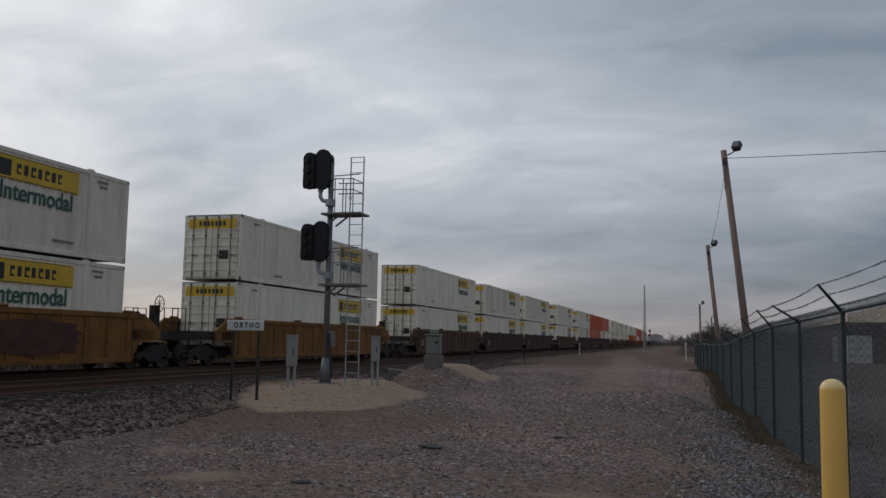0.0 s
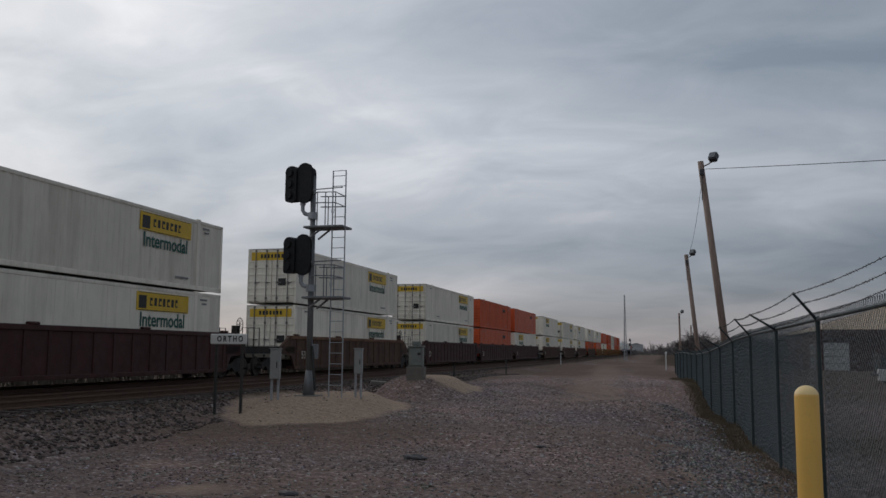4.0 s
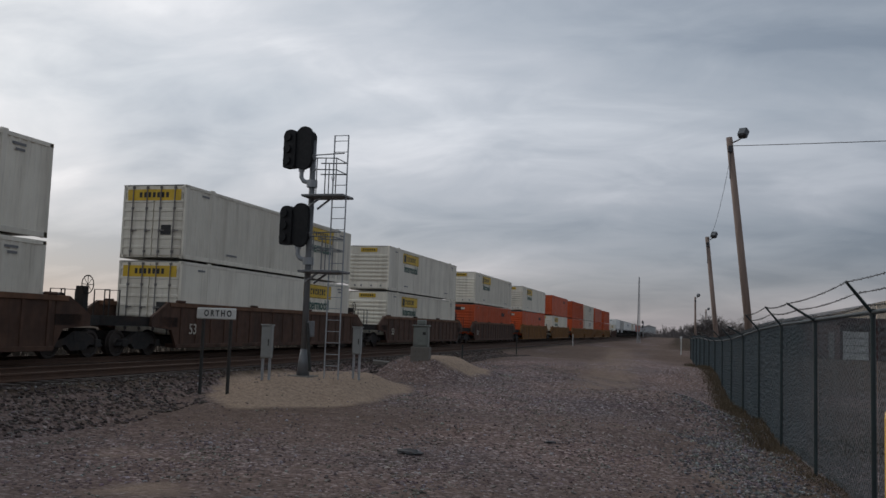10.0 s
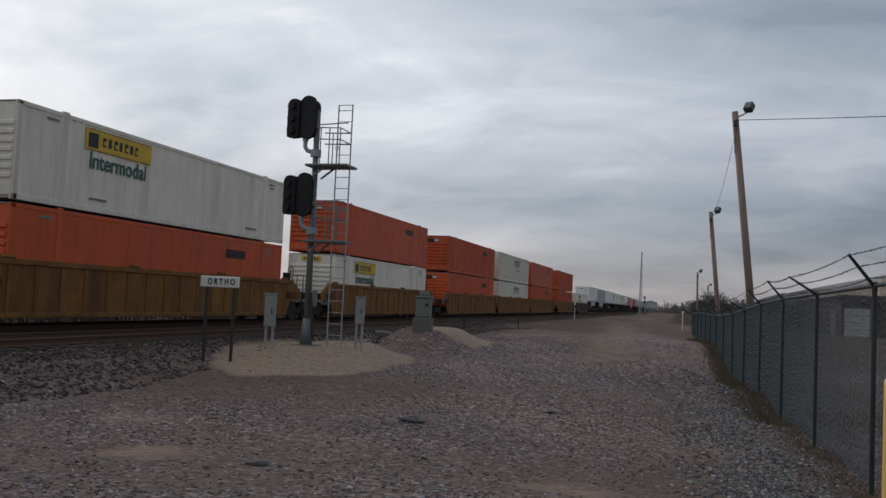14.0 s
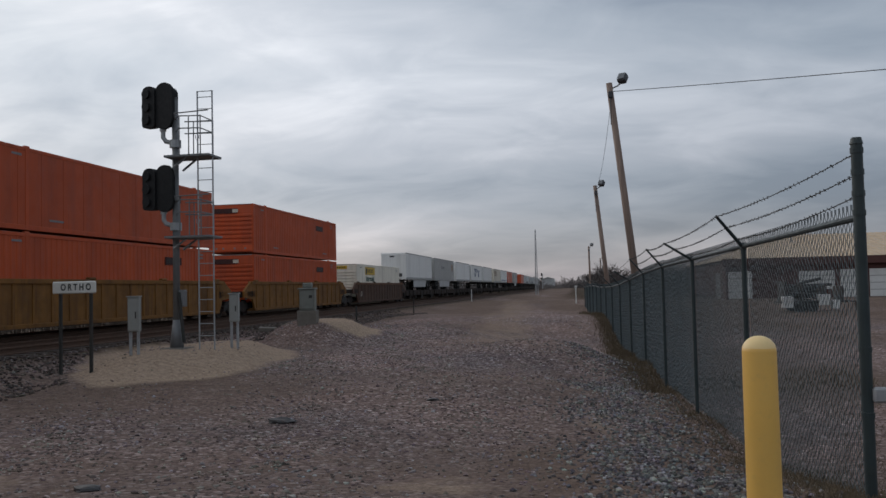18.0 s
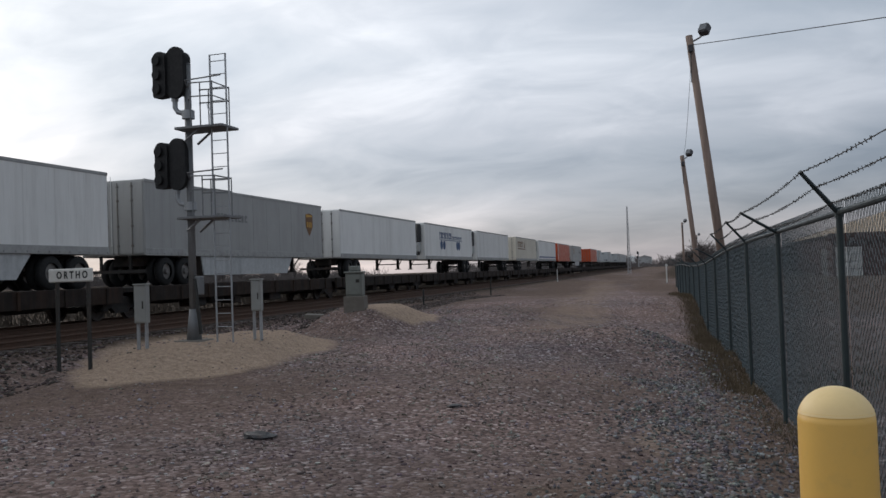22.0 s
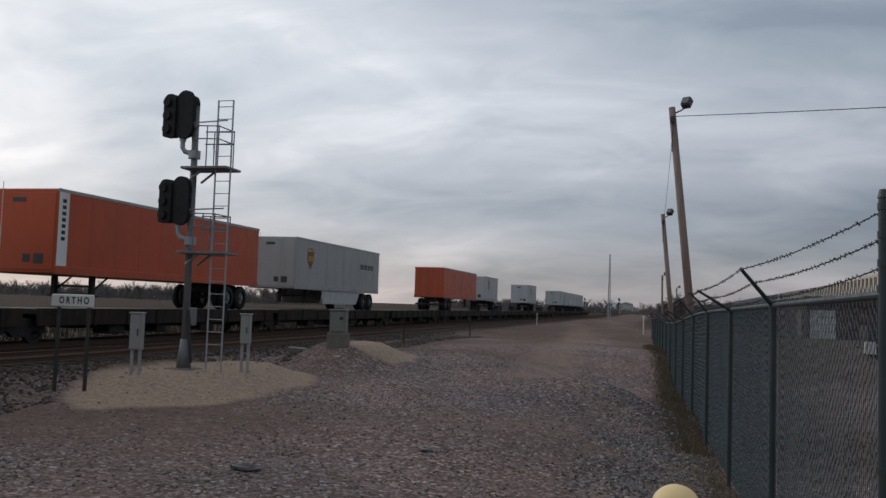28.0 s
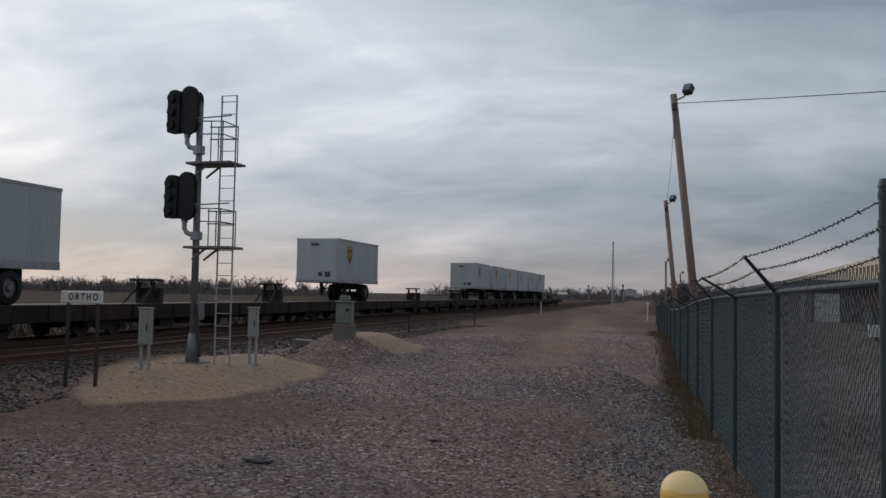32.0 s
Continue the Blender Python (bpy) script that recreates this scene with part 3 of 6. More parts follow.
def logo_bars(bm, y0, y1, z0, z1, x, n, lean=0.0):
    """Blocks in place of a brand's letters on a side that looks towards +x."""
    step = (y1 - y0) / n
    rnd = random.Random(n)
    for k in range(n):
        w = step * rnd.uniform(0.55, 0.78)
        a = y0 + k * step
        h = z1 - z0
        if k % 2:
            box(bm, x, x + 0.004, a, a + w, z0, z1)
        else:
            box(bm, x, x + 0.004, a, a + w * 0.35, z0, z1)
            box(bm, x, x + 0.004, a + w * 0.35, a + w, z0 + h * 0.62, z1)
            box(bm, x, x + 0.004, a + w * 0.35, a + w, z0, z0 + h * 0.2)


def container(paint, style, logo, label, name="shipping_container", group="containers on the train", seed=0):
    """A 53-foot container; its origin is under the middle of its floor. style: doors or ribs at the end that looks towards -y."""
    rnd = random.Random(seed)
    c = thing(name, label, "container", group)
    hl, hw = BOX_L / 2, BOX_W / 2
    corrugated = seed % 3 != 2
    # side walls with pressed ribs
    period = 0.30 if corrugated else 1.22
    for sgn in (1, -1):
        bm = bmesh.new()
        n = int((BOX_L - 0.3) / period)
        pts = []
        y = -hl + 0.15
        depth = 0.022 if corrugated else 0.008
        for k in range(n):
            a = y + k * period
            if corrugated:
                pts += [(a, 0), (a + period * 0.3, 0), (a + period * 0.42, -depth), (a + period * 0.88, -depth)]
            else:
                pts += [(a, 0), (a + period - 0.03, 0), (a + period - 0.025, -depth), (a + period - 0.005, -depth)]
        pts.append((hl - 0.15, 0))
        lo = [bm.verts.new((sgn * (hw - 0.012 + d), yy, 0.14)) for yy, d in pts]
        hi = [bm.verts.new((sgn * (hw - 0.012 + d), yy, BOX_H - 0.12)) for yy, d in pts]
        for k in range(len(pts) - 1):
            bm.faces.new((lo[k], lo[k + 1], hi[k + 1], hi[k]))
        part("side_wall", bm, paint, c)
    bm = bmesh.new()
    box(bm, -hw + 0.06, hw - 0.06, -hl + 0.05, hl - 0.04, 0.05, BOX_H - 0.03)
    part("inner_box", bm, paint, c)
    for sgn in (1, -1):
        bm = bmesh.new()
        box(bm, sgn * (hw - 0.06), sgn * hw, -hl, hl, 0.0, 0.16, 0.01)
        part("bottom_rail", bm, paint, c)
        bm = bmesh.new()
        box(bm, sgn * (hw - 0.06), sgn * hw, -hl, hl, BOX_H - 0.12, BOX_H, 0.01)
        part("top_rail", bm, paint, c)
    for y in (-hl, hl - 0.15):
        for sgn in (1, -1):
            bm = bmesh.new()
            box(bm, sgn * (hw - 0.14), sgn * hw, y, y + 0.15, 0.0, BOX_H, 0.012)
            part("corner_post", bm, paint, c)
    for y in (-hl + 1.83, hl - 1.83):
        for sgn in (1,):
            bm = bmesh.new()
            box(bm, sgn * (hw - 0.10), sgn * (hw + 0.004), y - 0.09, y + 0.09, 0.0, BOX_H + 0.02, 0.01)
            box(bm, sgn * (hw - 0.10), sgn * (hw + 0.008), y - 0.12, y + 0.12, BOX_H - 0.09, BOX_H + 0.05, 0.012)
            part("lifting_post", bm, paint, c)
    bm = bmesh.new()
    box(bm, -hw + 0.03, hw - 0.03, -hl + 0.02, hl - 0.02, BOX_H - 0.02, BOX_H + 0.004)
    part("roof", bm, roof_metal, c)
    e = -hl
    if style == "doors":
        for sgn in (-1, 1):
            bm = bmesh.new()
            x0, x1 = sorted((sgn * 0.02, sgn * (hw - 0.10)))
            ribs = [(e + 0.06, 0.12), (e, 0.12)]
            for k in range(7):
                z = 0.35 + k * 0.33
                ribs += [(e, z), (e - 0.022, z + 0.02), (e - 0.022, z + 0.10), (e, z + 0.12)]
            ribs += [(e, BOX_H - 0.10), (e + 0.06, BOX_H - 0.10)]
            extrude_profile(bm, ribs, "x", x0, x1)
            d = part("door", bm, paint, c)
            for x in (0.28, 0.85):
                bm = bmesh.new()
                tube(bm, (sgn * x, e - 0.045, 0.06), (sgn * x, e - 0.045, BOX_H - 0.06), 0.022, seg=6)
                for z in (0.2, 0.95, 1.75, 2.5):
                    box(bm, sgn * x - 0.05, sgn * x + 0.05, e - 0.04, e - 0.015, z, z + 0.09)
                box(bm, sgn * x - 0.02, sgn * x + 0.22, e - 0.07, e - 0.045, 0.98, 1.02)
                part("lock_rod", bm, door_bars, c)
    else:
        bm = bmesh.new()
        ribs = [(e + 0.06, 0.12), (e + 0.03, 0.12)]
        for k in range(7):
            z = 0.55 + k * 0.235
            ribs += [(e + 0.03, z), (e - 0.03, z + 0.03), (e - 0.03, z + 0.12), (e + 0.03, z + 0.16)]
        ribs += [(e + 0.03, BOX_H - 0.10), (e + 0.06, BOX_H - 0.10)]
        extrude_profile(bm, ribs, "x", -hw + 0.12, hw - 0.12)
        part("ribbed_end_wall", bm, paint, c)
        bm = bmesh.new()
        box(bm, -hw + 0.12, hw - 0.12, e - 0.005, e + 0.05, 0.10, 0.42, 0.01)
        part("end_sill", bm, paint, c)
        bm = bmesh.new()
        for x in (-0.9, -0.5, 0.15, 0.75):
            box(bm, x, x + 0.10, e - 0.012, e + 0.0, 0.2, 0.3)
        tagged(part("end_placard", bm, dim_letters, c), kind="stuff")
    if logo == "yellow":
        # yellow sign with blocks for the name, and a generic word below
        yc = hl - 4.0 if style == "doors" else -hl + 4.3
        bm = bmesh.new()
        box(bm, hw - 0.01, hw + 0.006, yc - 1.62, yc + 1.62, 1.82, 2.46)
        part("yellow_sign", bm, yellow_logo, c, "yellow sign panel")
        bm = bmesh.new()
        for z in (1.835, 2.43):
            box(bm, hw + 0.006, hw + 0.009, yc - 1.52, yc + 1.52, z, z + 0.018)
        logo_bars(bm, yc - 0.85, yc + 1.0, 2.0, 2.28, hw + 0.006, 7)
        box(bm, hw + 0.006, hw + 0.009, yc - 1.5, yc - 1.05, 1.9, 2.34)
        tagged(part("name_block", bm, black_logo, c), kind="stuff")
        lettering("lettering", "Intermodal", 0.68, green_letters, c, on_side(hw + 0.004, yc, 1.50), bold=0.012, squeeze=0.94)
        bm = bmesh.new()
        if style == "doors":
            box(bm, -hw + 0.2, hw - 0.2, e - 0.026, e - 0.018, 2.08, 2.48)
        else:
            box(bm, -0.55, 0.5, e - 0.012, e + 0.02, 2.28, 2.52)
        part("end_sign", bm, yellow_logo, c, "yellow sign panel")
        bm = bmesh.new()
        if style == "doors":
            for k in range(7):
                box(bm, -0.6 + k * 0.18, -0.6 + k * 0.18 + 0.11, e - 0.030, e - 0.024, 2.19, 2.38)
            box(bm, 0.35, 0.75, e - 0.028, e - 0.020, 0.85, 1.2)
        else:
            for k in range(6):
                box(bm, -0.42 + k * 0.14, -0.42 + k * 0.14 + 0.08, e - 0.016, e - 0.010, 2.34, 2.46)
        tagged(part("end_name_block", bm, black_logo, c), kind="stuff")
    elif logo == "dark":
        yc = hl - 4.0
        bm = bmesh.new()
        box(bm, hw + 0.0, hw + 0.004, yc - 0.75, yc + 0.75, 1.85, 2.18)
        part("dark_sign", bm, well_maroon, c, "dark name panel")
        bm = bmesh.new()
        logo_bars(bm, yc - 0.62, yc + 0.66, 1.93, 2.10, hw + 0.004, 7)
        tagged(part("name_block", bm, black_logo, c), kind="stuff")
        bm = bmesh.new()
        box(bm, -0.95, 0.35, e - 0.022, e - 0.004, 2.15, 2.42)
        part("end_sign", bm, well_maroon, c, "dark name panel")
        bm = bmesh.new()
        box(bm, 0.1, 0.42, e - 0.03, e - 0.022, 2.2, 2.38)
        tagged(part("end_placard", bm, pale_letters, c), kind="stuff")
    elif logo == "slanted":
        yc = 0.9
        bm = bmesh.new()
        for k in range(5):
            a = yc - 1.4 + k * 0.62
            extrude_profile(bm, [(a, 1.55), (a + 0.16, 1.55), (a + 0.42, 2.25), (a + 0.26, 2.25)], "x", hw, hw + 0.005)
            extrude_profile(bm, [(a + 0.25, 2.11), (a + 0.62, 2.11), (a + 0.67, 2.25), (a + 0.30, 2.25)], "x", hw, hw + 0.005)
            if k % 2 == 0:
                extrude_profile(bm, [(a + 0.13, 1.84), (a + 0.45, 1.84), (a + 0.5, 1.96), (a + 0.17, 1.96)], "x", hw, hw + 0.005)
        tagged(part("name_block", bm, black_logo, c), kind="stuff")
        bm = bmesh.new()
        box(bm, hw, hw + 0.004, yc + 0.1, yc + 1.5, 1.16, 1.3)
        part("small_name_bar", bm, dim_letters, c)
    # small stencilled data, too small to read
    bm = bmesh.new()
    for y, z, w in ((hl - 1.3, 2.35, 0.5), (hl - 1.25, 2.2, 0.35), (-hl + 1.3, 2.35, 0.5), (hl - 2.9, 0.35, 0.9), (-hl + 3.4, 0.35, 0.8)):
        box(bm, hw, hw + 0.003, y - w / 2, y + w / 2, z, z + 0.07)
    tagged(part("stencil_block", bm, dim_letters, c), kind="stuff")
    return c


def truck_parts(car, y, colour=None):
    """A two-axle bogie with its wheels under a car, at the place y along it."""
    t = shared("bogie", BOGIE["frame"], car, Matrix.Translation((0, y, RAIL_Z)))
    for yy in (-0.88, 0.88):
        shared("axle", BOGIE["axle"], t, Matrix.Translation((0, yy, 0.42)))
        for x in (-0.755, 0.755):
            shared("wheel", BOGIE["wheel"], t, Matrix.Translation((x, yy, 0.42)))
    return t


def bogie_meshes():
    bm = bmesh.new()
    for x in (-1.0, 1.0):
        extrude_profile(bm, [(-1.15, 0.36), (-0.95, 0.52), (-0.6, 0.62), (-0.3, 0.78), (0.3, 0.78), (0.6, 0.62), (0.95, 0.52), (1.15, 0.36), (0.95, 0.32), (0.55, 0.42), (0.32, 0.24), (-0.32, 0.24), (-0.55, 0.42), (-0.95, 0.32)], "x", x - 0.09, x + 0.09)
        for k in range(3):
            tube(bm, (x, -0.18 + 0.18 * k, 0.27), (x, -0.18 + 0.18 * k, 0.58), 0.065, seg=6)
        for yy in (-0.88, 0.88):
            box(bm, x - 0.13, x + 0.13, yy - 0.14, yy + 0.14, 0.32, 0.56, 0.02)
    box(bm, -1.1, 1.1, -0.25, 0.25, 0.48, 0.8, 0.03)
    frame_me = mesh_of(bm, "bogie", black_steel)
    bm = bmesh.new()
    tube(bm, (-0.95, 0, 0), (0.95, 0, 0), 0.085, seg=8)
    axle_me = mesh_of(bm, "axle", black_steel)
    bm = bmesh.new()
    seg = 24
    prof = [(-0.07, 0.10), (-0.07, 0.34), (-0.075, 0.445), (-0.045, 0.445), (-0.04, 0.42), (0.06, 0.415), (0.06, 0.34), (0.02, 0.31), (0.02, 0.16), (0.07, 0.12), (0.07, 0.0)]
    rings = [[bm.verts.new((u, r * math.cos(2 * math.pi * k / seg), r * math.sin(2 * math.pi * k / seg))) for k in range(seg)] for u, r in prof[:-1]]
    for a, b in zip(rings, rings[1:]):
        for k in range(seg):
            bm.faces.new((a[k], a[(k + 1) % seg], b[(k + 1) % seg], b[k]))
    bm.faces.new(rings[0])
    bm.faces.new(rings[-1])
    wheel_me = mesh_of(bm, "wheel", wheel_steel)
    return {"frame": frame_me, "axle": axle_me, "wheel": wheel_me}


BOGIE = bogie_meshes()


NUM_Y = -7.3


def well_car(paint, label, front, back, front_bogies, back_bogie):
    """One well of an intermodal car; origin under the middle of the well at rail height zero. front, back: the length of the end decks."""
    c = thing("well_car", label, "railway car", "well cars of the train")
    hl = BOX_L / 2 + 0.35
    hw = 1.46
    for sgn in (1, -1):
        bm = bmesh.new()
        x0, x1 = sorted((sgn * (hw - 0.10), sgn * (hw - 0.02)))
        box(bm, x0, x1, -hl, hl, 0.62, 2.02)
        part("side_sheet", bm, paint, c)
        bm = bmesh.new()
        x0, x1 = sorted((sgn * (hw - 0.20), sgn * (hw + 0.03)))
        box(bm, x0, x1, -hl - 0.5, hl + 0.5, 1.98, 2.14, 0.015)
        part("top_chord", bm, chord_brown if paint is well_brown else paint, c)
        bm = bmesh.new()
        x0, x1 = sorted((sgn * (hw - 0.45), sgn * (hw + 0.02)))
        box(bm, x0, x1, -hl, hl, 0.58, 0.72, 0.015)
        part("bottom_sill", bm, paint, c)
        if sgn > 0 and paint is not well_yellow:
            lettering("lettering", "53", 0.52, pale_letters, c, on_side(hw + 0.022, NUM_Y, 1.22), bold=0.004)
        n = 16
        for k in range(n + 1):
            y = -hl + 0.25 + k * (2 * hl - 0.5) / n
            bm = bmesh.new()
            x0, x1 = sorted((sgn * (hw - 0.03), sgn * (hw + 0.015)))
            box(bm, x0, x1, y - 0.06, y + 0.06, 0.70, 2.0, 0.008)
            part("side_post", bm, paint, c)
        for k in range(4):
            y = -hl + 0.2 + k * (2 * hl - 0.4) / 3
            bm = bmesh.new()
            box(bm, sgn * hw - 0.12, sgn * hw + 0.05, y - 0.22, y + 0.22, 2.13, 2.22, 0.03)
            part("guide_block", bm, paint, c)
    bm = bmesh.new()
    for k in range(6):
        y = -hl + 0.6 + k * (2 * hl - 1.2) / 5
        box(bm, -hw + 0.1, hw - 0.1, y - 0.2, y + 0.2, 0.60, 0.94)
    tagged(part("floor_framing", bm, black_steel, c), kind="stuff")
    for end, length in ((-1, front), (1, back)):
        y0 = end * hl
        y1 = end * (hl + length)
        bm = bmesh.new()
        a, b = sorted((y0, y1))
        # deck over the bogie, narrowing to the joint
        for sgn in (1, -1):
            v = [(sgn * 1.46, y0), (sgn * 1.46, y0 + end * min(1.1, length * 0.6)), (sgn * 0.62, y1), (0, y1), (0, y0)]
            lo = [bm.verts.new((x, y, 1.30)) for x, y in v]
            hi = [bm.verts.new((x, y, 1.62)) for x, y in v]
            for k in range(len(v)):
                j = (k + 1) % len(v)
                bm.faces.new((lo[k], lo[j], hi[j], hi[k]))
            bm.faces.new(lo)
            bm.faces.new(hi)
        part("end_deck", bm, black_steel, c)
        for sgn in (1, -1):
            bm = bmesh.new()
            x0, x1 = sorted((sgn * 1.36, sgn * 1.46))
            extrude_profile(bm, [(y0, 0.62), (y0, 2.14), (y0 + end * 0.55, 2.14), (y0 + end * min(1.5, length), 1.62), (y0 + end * min(1.5, length), 1.30), (y0 + end * 0.35, 1.2)], "x", x0, x1)
            part("end_gusset", bm, paint, c)
        if length > 2.5:
            # coupled end: grab irons, coupler, hand brake
            bm = bmesh.new()
            box(bm, -0.12, 0.12, *sorted((y1 - end * 0.2, y1 + end * 0.55)), 0.95, 1.2, 0.03)
            part("coupler", bm, black_steel, c)
            for sx in (-1, 1):
                bm = bmesh.new()
                polyline(bm, [(sx * 1.1, y1 - end * 0.25, 1.6), (sx * 1.1, y1 - end * 0.25, 2.42), (sx * 0.55, y1 - end * 0.25, 2.42), (sx * 0.55, y1 - end * 0.25, 1.6)], 0.024, seg=5)
                part("grab_iron", bm, black_steel, c)
            if end > 0:
                bm = bmesh.new()
                box(bm, 0.35, 0.65, y1 - 0.9, y1 - 0.65, 1.6, 2.5, 0.02)
                tube(bm, (-0.6, y1 - 1.3, 2.05), (0.2, y1 - 1.3, 2.05), 0.22, seg=12)
                part("brake_stand", bm, black_steel, c)
                bm = bmesh.new()
                for k in range(14):
                    a0, a1 = 2 * math.pi * k / 14, 2 * math.pi * (k + 1) / 14
                    tube(bm, (0.69, y1 - 0.78 + 0.28 * math.cos(a0), 2.55 + 0.28 * math.sin(a0)), (0.69, y1 - 0.78 + 0.28 * math.cos(a1), 2.55 + 0.28 * math.sin(a1)), 0.02, seg=4)
                for k in range(4):
                    a0 = math.pi * k / 4
                    tube(bm, (0.69, y1 - 0.78 - 0.28 * math.cos(a0), 2.55 - 0.28 * math.sin(a0)), (0.69, y1 - 0.78 + 0.28 * math.cos(a0), 2.55 + 0.28 * math.sin(a0)), 0.012, seg=4)
                part("brake_wheel", bm, black_steel, c)
    if front_bogies:
        truck_parts(c, -hl - front + 1.55)
    if back_bogie:
        truck_parts(c, hl + back - (1.55 if back > 2.5 else 0.0))
    return c


# the stacks: middle of the container along the track at 0 s, upper paint, lower paint, end style, logos, car paint
STACKS = [
    (14.3, "w", "w", "doors", "yy", "yel"), (37.9, "w", "w", "doors", "yy", "yel"), (61.9, "w", "w", "doors", "yy", "bro"), (81.9, "w", "w", "doors", "yy", "mar"),
    (101.5, "w", "w", "doors", "yy", "mar"), (125.0, "w", "w", "doors", "yy", "bro"), (148.2, "w", "w", "doors", "yy", "mar"),
    (167.3, "o", "o", "ribs", "dd", "mar"), (186.1, "o", "w", "ribs", "dy", "mar"), (209.4, "w", "w", "ribs", "yy", "bro"), (232.5, "w", "w", "doors", "yy", "bro"),
    (255.1, "w", "w", "ribs", "yy", "bro"), (277.9, "w", "o", "ribs", "yd", "bro"), (300.7, "w", "o", "ribs", "yd", "yel"), (323.0, "r", "w", "ribs", "dy", "yel"),
    (345.0, "r", "o", "ribs", "dd", "yel"), (363.4, "s", "s", "ribs", "ss", "yel"), (381.7, "r", "r", "ribs", "dd", "yel"), (403.3, "r", "r", "ribs", "dd", "yel"),
    (425.2, None, "w", "ribs", "-y", "bro"),
]
PAINT = {"w": white_box, "o": orange_box, "r": red_box, "s": cream_box}
PAINT_WORD = {"w": "white", "o": "orange", "r": "faded red", "s": "off-white"}
CAR_PAINT = {"yel": (well_yellow, "weathered yellow"), "bro": (well_brown, "rusty brown"), "mar": (well_maroon, "dark maroon")}
BOX_KINDS = {}


def stack_box(key, style, logo, seed):
    logo_name = {"y": "yellow", "d": "dark", "s": "slanted"}[logo]
    k = (key, style, logo, seed % 3)
    if k in BOX_KINDS:
        return copy_thing(BOX_KINDS[k], Matrix())
    end = "barred doors" if style == "doors" else "ribbed end"
    extra = {"y": "a yellow sign", "d": "a dark name panel", "s": "slanted black marks"}[logo]
    c = container(PAINT[key], style, logo_name, f"{PAINT_WORD[key]} container with {end} and {extra}", seed=seed)
    BOX_KINDS[k] = c
    return c


CAR_KINDS = {}
FLOOR_Z = 0.96
for i, (s, up, low, style, logos, cp) in enumerate(STACKS):
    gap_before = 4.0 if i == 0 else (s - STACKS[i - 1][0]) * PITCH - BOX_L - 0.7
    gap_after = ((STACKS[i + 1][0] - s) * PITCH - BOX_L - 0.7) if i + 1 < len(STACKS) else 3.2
    cut = 4.6
    front = gap_before / 2
    back = gap_after / 2
    k = (cp, round(front, 1), round(back, 1), gap_before > cut)
    if k in CAR_KINDS:
        car = copy_thing(CAR_KINDS[k], Matrix())
    else:
        car = CAR_KINDS[k] = well_car(CAR_PAINT[cp][0], f"{CAR_PAINT[cp][1]} steel well car with ribbed sides and black end decks", front, back, gap_before > cut, True)
    ride(car, s)
    if low:
        ride(stack_box(low, style, logos[1], i + 1), s, FLOOR_Z)
    if up:
        ride(stack_box(up, style, logos[0], i), s, FLOOR_Z + BOX_H + 0.09)


def graffiti(car):
    """Sprayed patches with ragged edges on the side of one car."""
    rnd = random.Random(8)
    for name, mat, y0, y1, z0, z1 in (("sprayed_patch", graffiti_plum, 2.2, 5.8, 0.85, 1.85), ("sprayed_patch", graffiti_tan, -0.6, 2.1, 0.95, 1.75), ("sprayed_patch", graffiti_dark, -3.6, -0.7, 0.80, 1.90), ("sprayed_letter", graffiti_tan, -2.9, -2.3, 1.1, 1.6), ("sprayed_letter", graffiti_tan, -1.9, -1.2, 1.0, 1.55)):
        n = 26
        pts = []
        for k in range(n):
            a = 2 * math.pi * k / n
            u, v = math.cos(a), math.sin(a)
            q = (abs(u) ** 4 + abs(v) ** 4) ** -0.25 * rnd.uniform(0.86, 1.05)
            pts.append(((y0 + y1) / 2 + u * q * (y1 - y0) / 2, (z0 + z1) / 2 + v * q * (z1 - z0) / 2))
        bm = bmesh.new()
        lift = 0.004 if name == "sprayed_letter" else 0.0
        extrude_profile(bm, pts, "x", 1.477 + lift, 1.480 + lift)
        part(name, bm, mat, car, "faded sprayed paint")


graffiti(CARS[0][0])


# ---- trailers on flat cars ----
def road_wheel_meshes():
    bm = bmesh.new()
    seg = 20
    for x0 in (-0.29, 0.03):
        prof = [(x0, 0.30), (x0 + 0.02, 0.49), (x0 + 0.06, 0.52), (x0 + 0.20, 0.52), (x0 + 0.24, 0.49), (x0 + 0.26, 0.30)]
        rings = [[bm.verts.new((u, r * math.cos(2 * math.pi * k / seg), r * math.sin(2 * math.pi * k / seg))) for k in range(seg)] for u, r in prof]
        for a, b in zip(rings, rings[1:]):
            for k in range(seg):
                bm.faces.new((a[k], a[(k + 1) % seg], b[(k + 1) % seg], b[k]))
    tyre = mesh_of(bm, "tyre", rubber, True)
    bm = bmesh.new()
    tube(bm, (-0.2, 0, 0), (0.2, 0, 0), 0.31, seg=16)
    tube(bm, (0.2, 0, 0), (0.3, 0, 0), 0.12, 0.10, seg=10)
    rim = mesh_of(bm, "rim", rim_metal)
    return tyre, rim


TYRE, RIM = road_wheel_meshes()


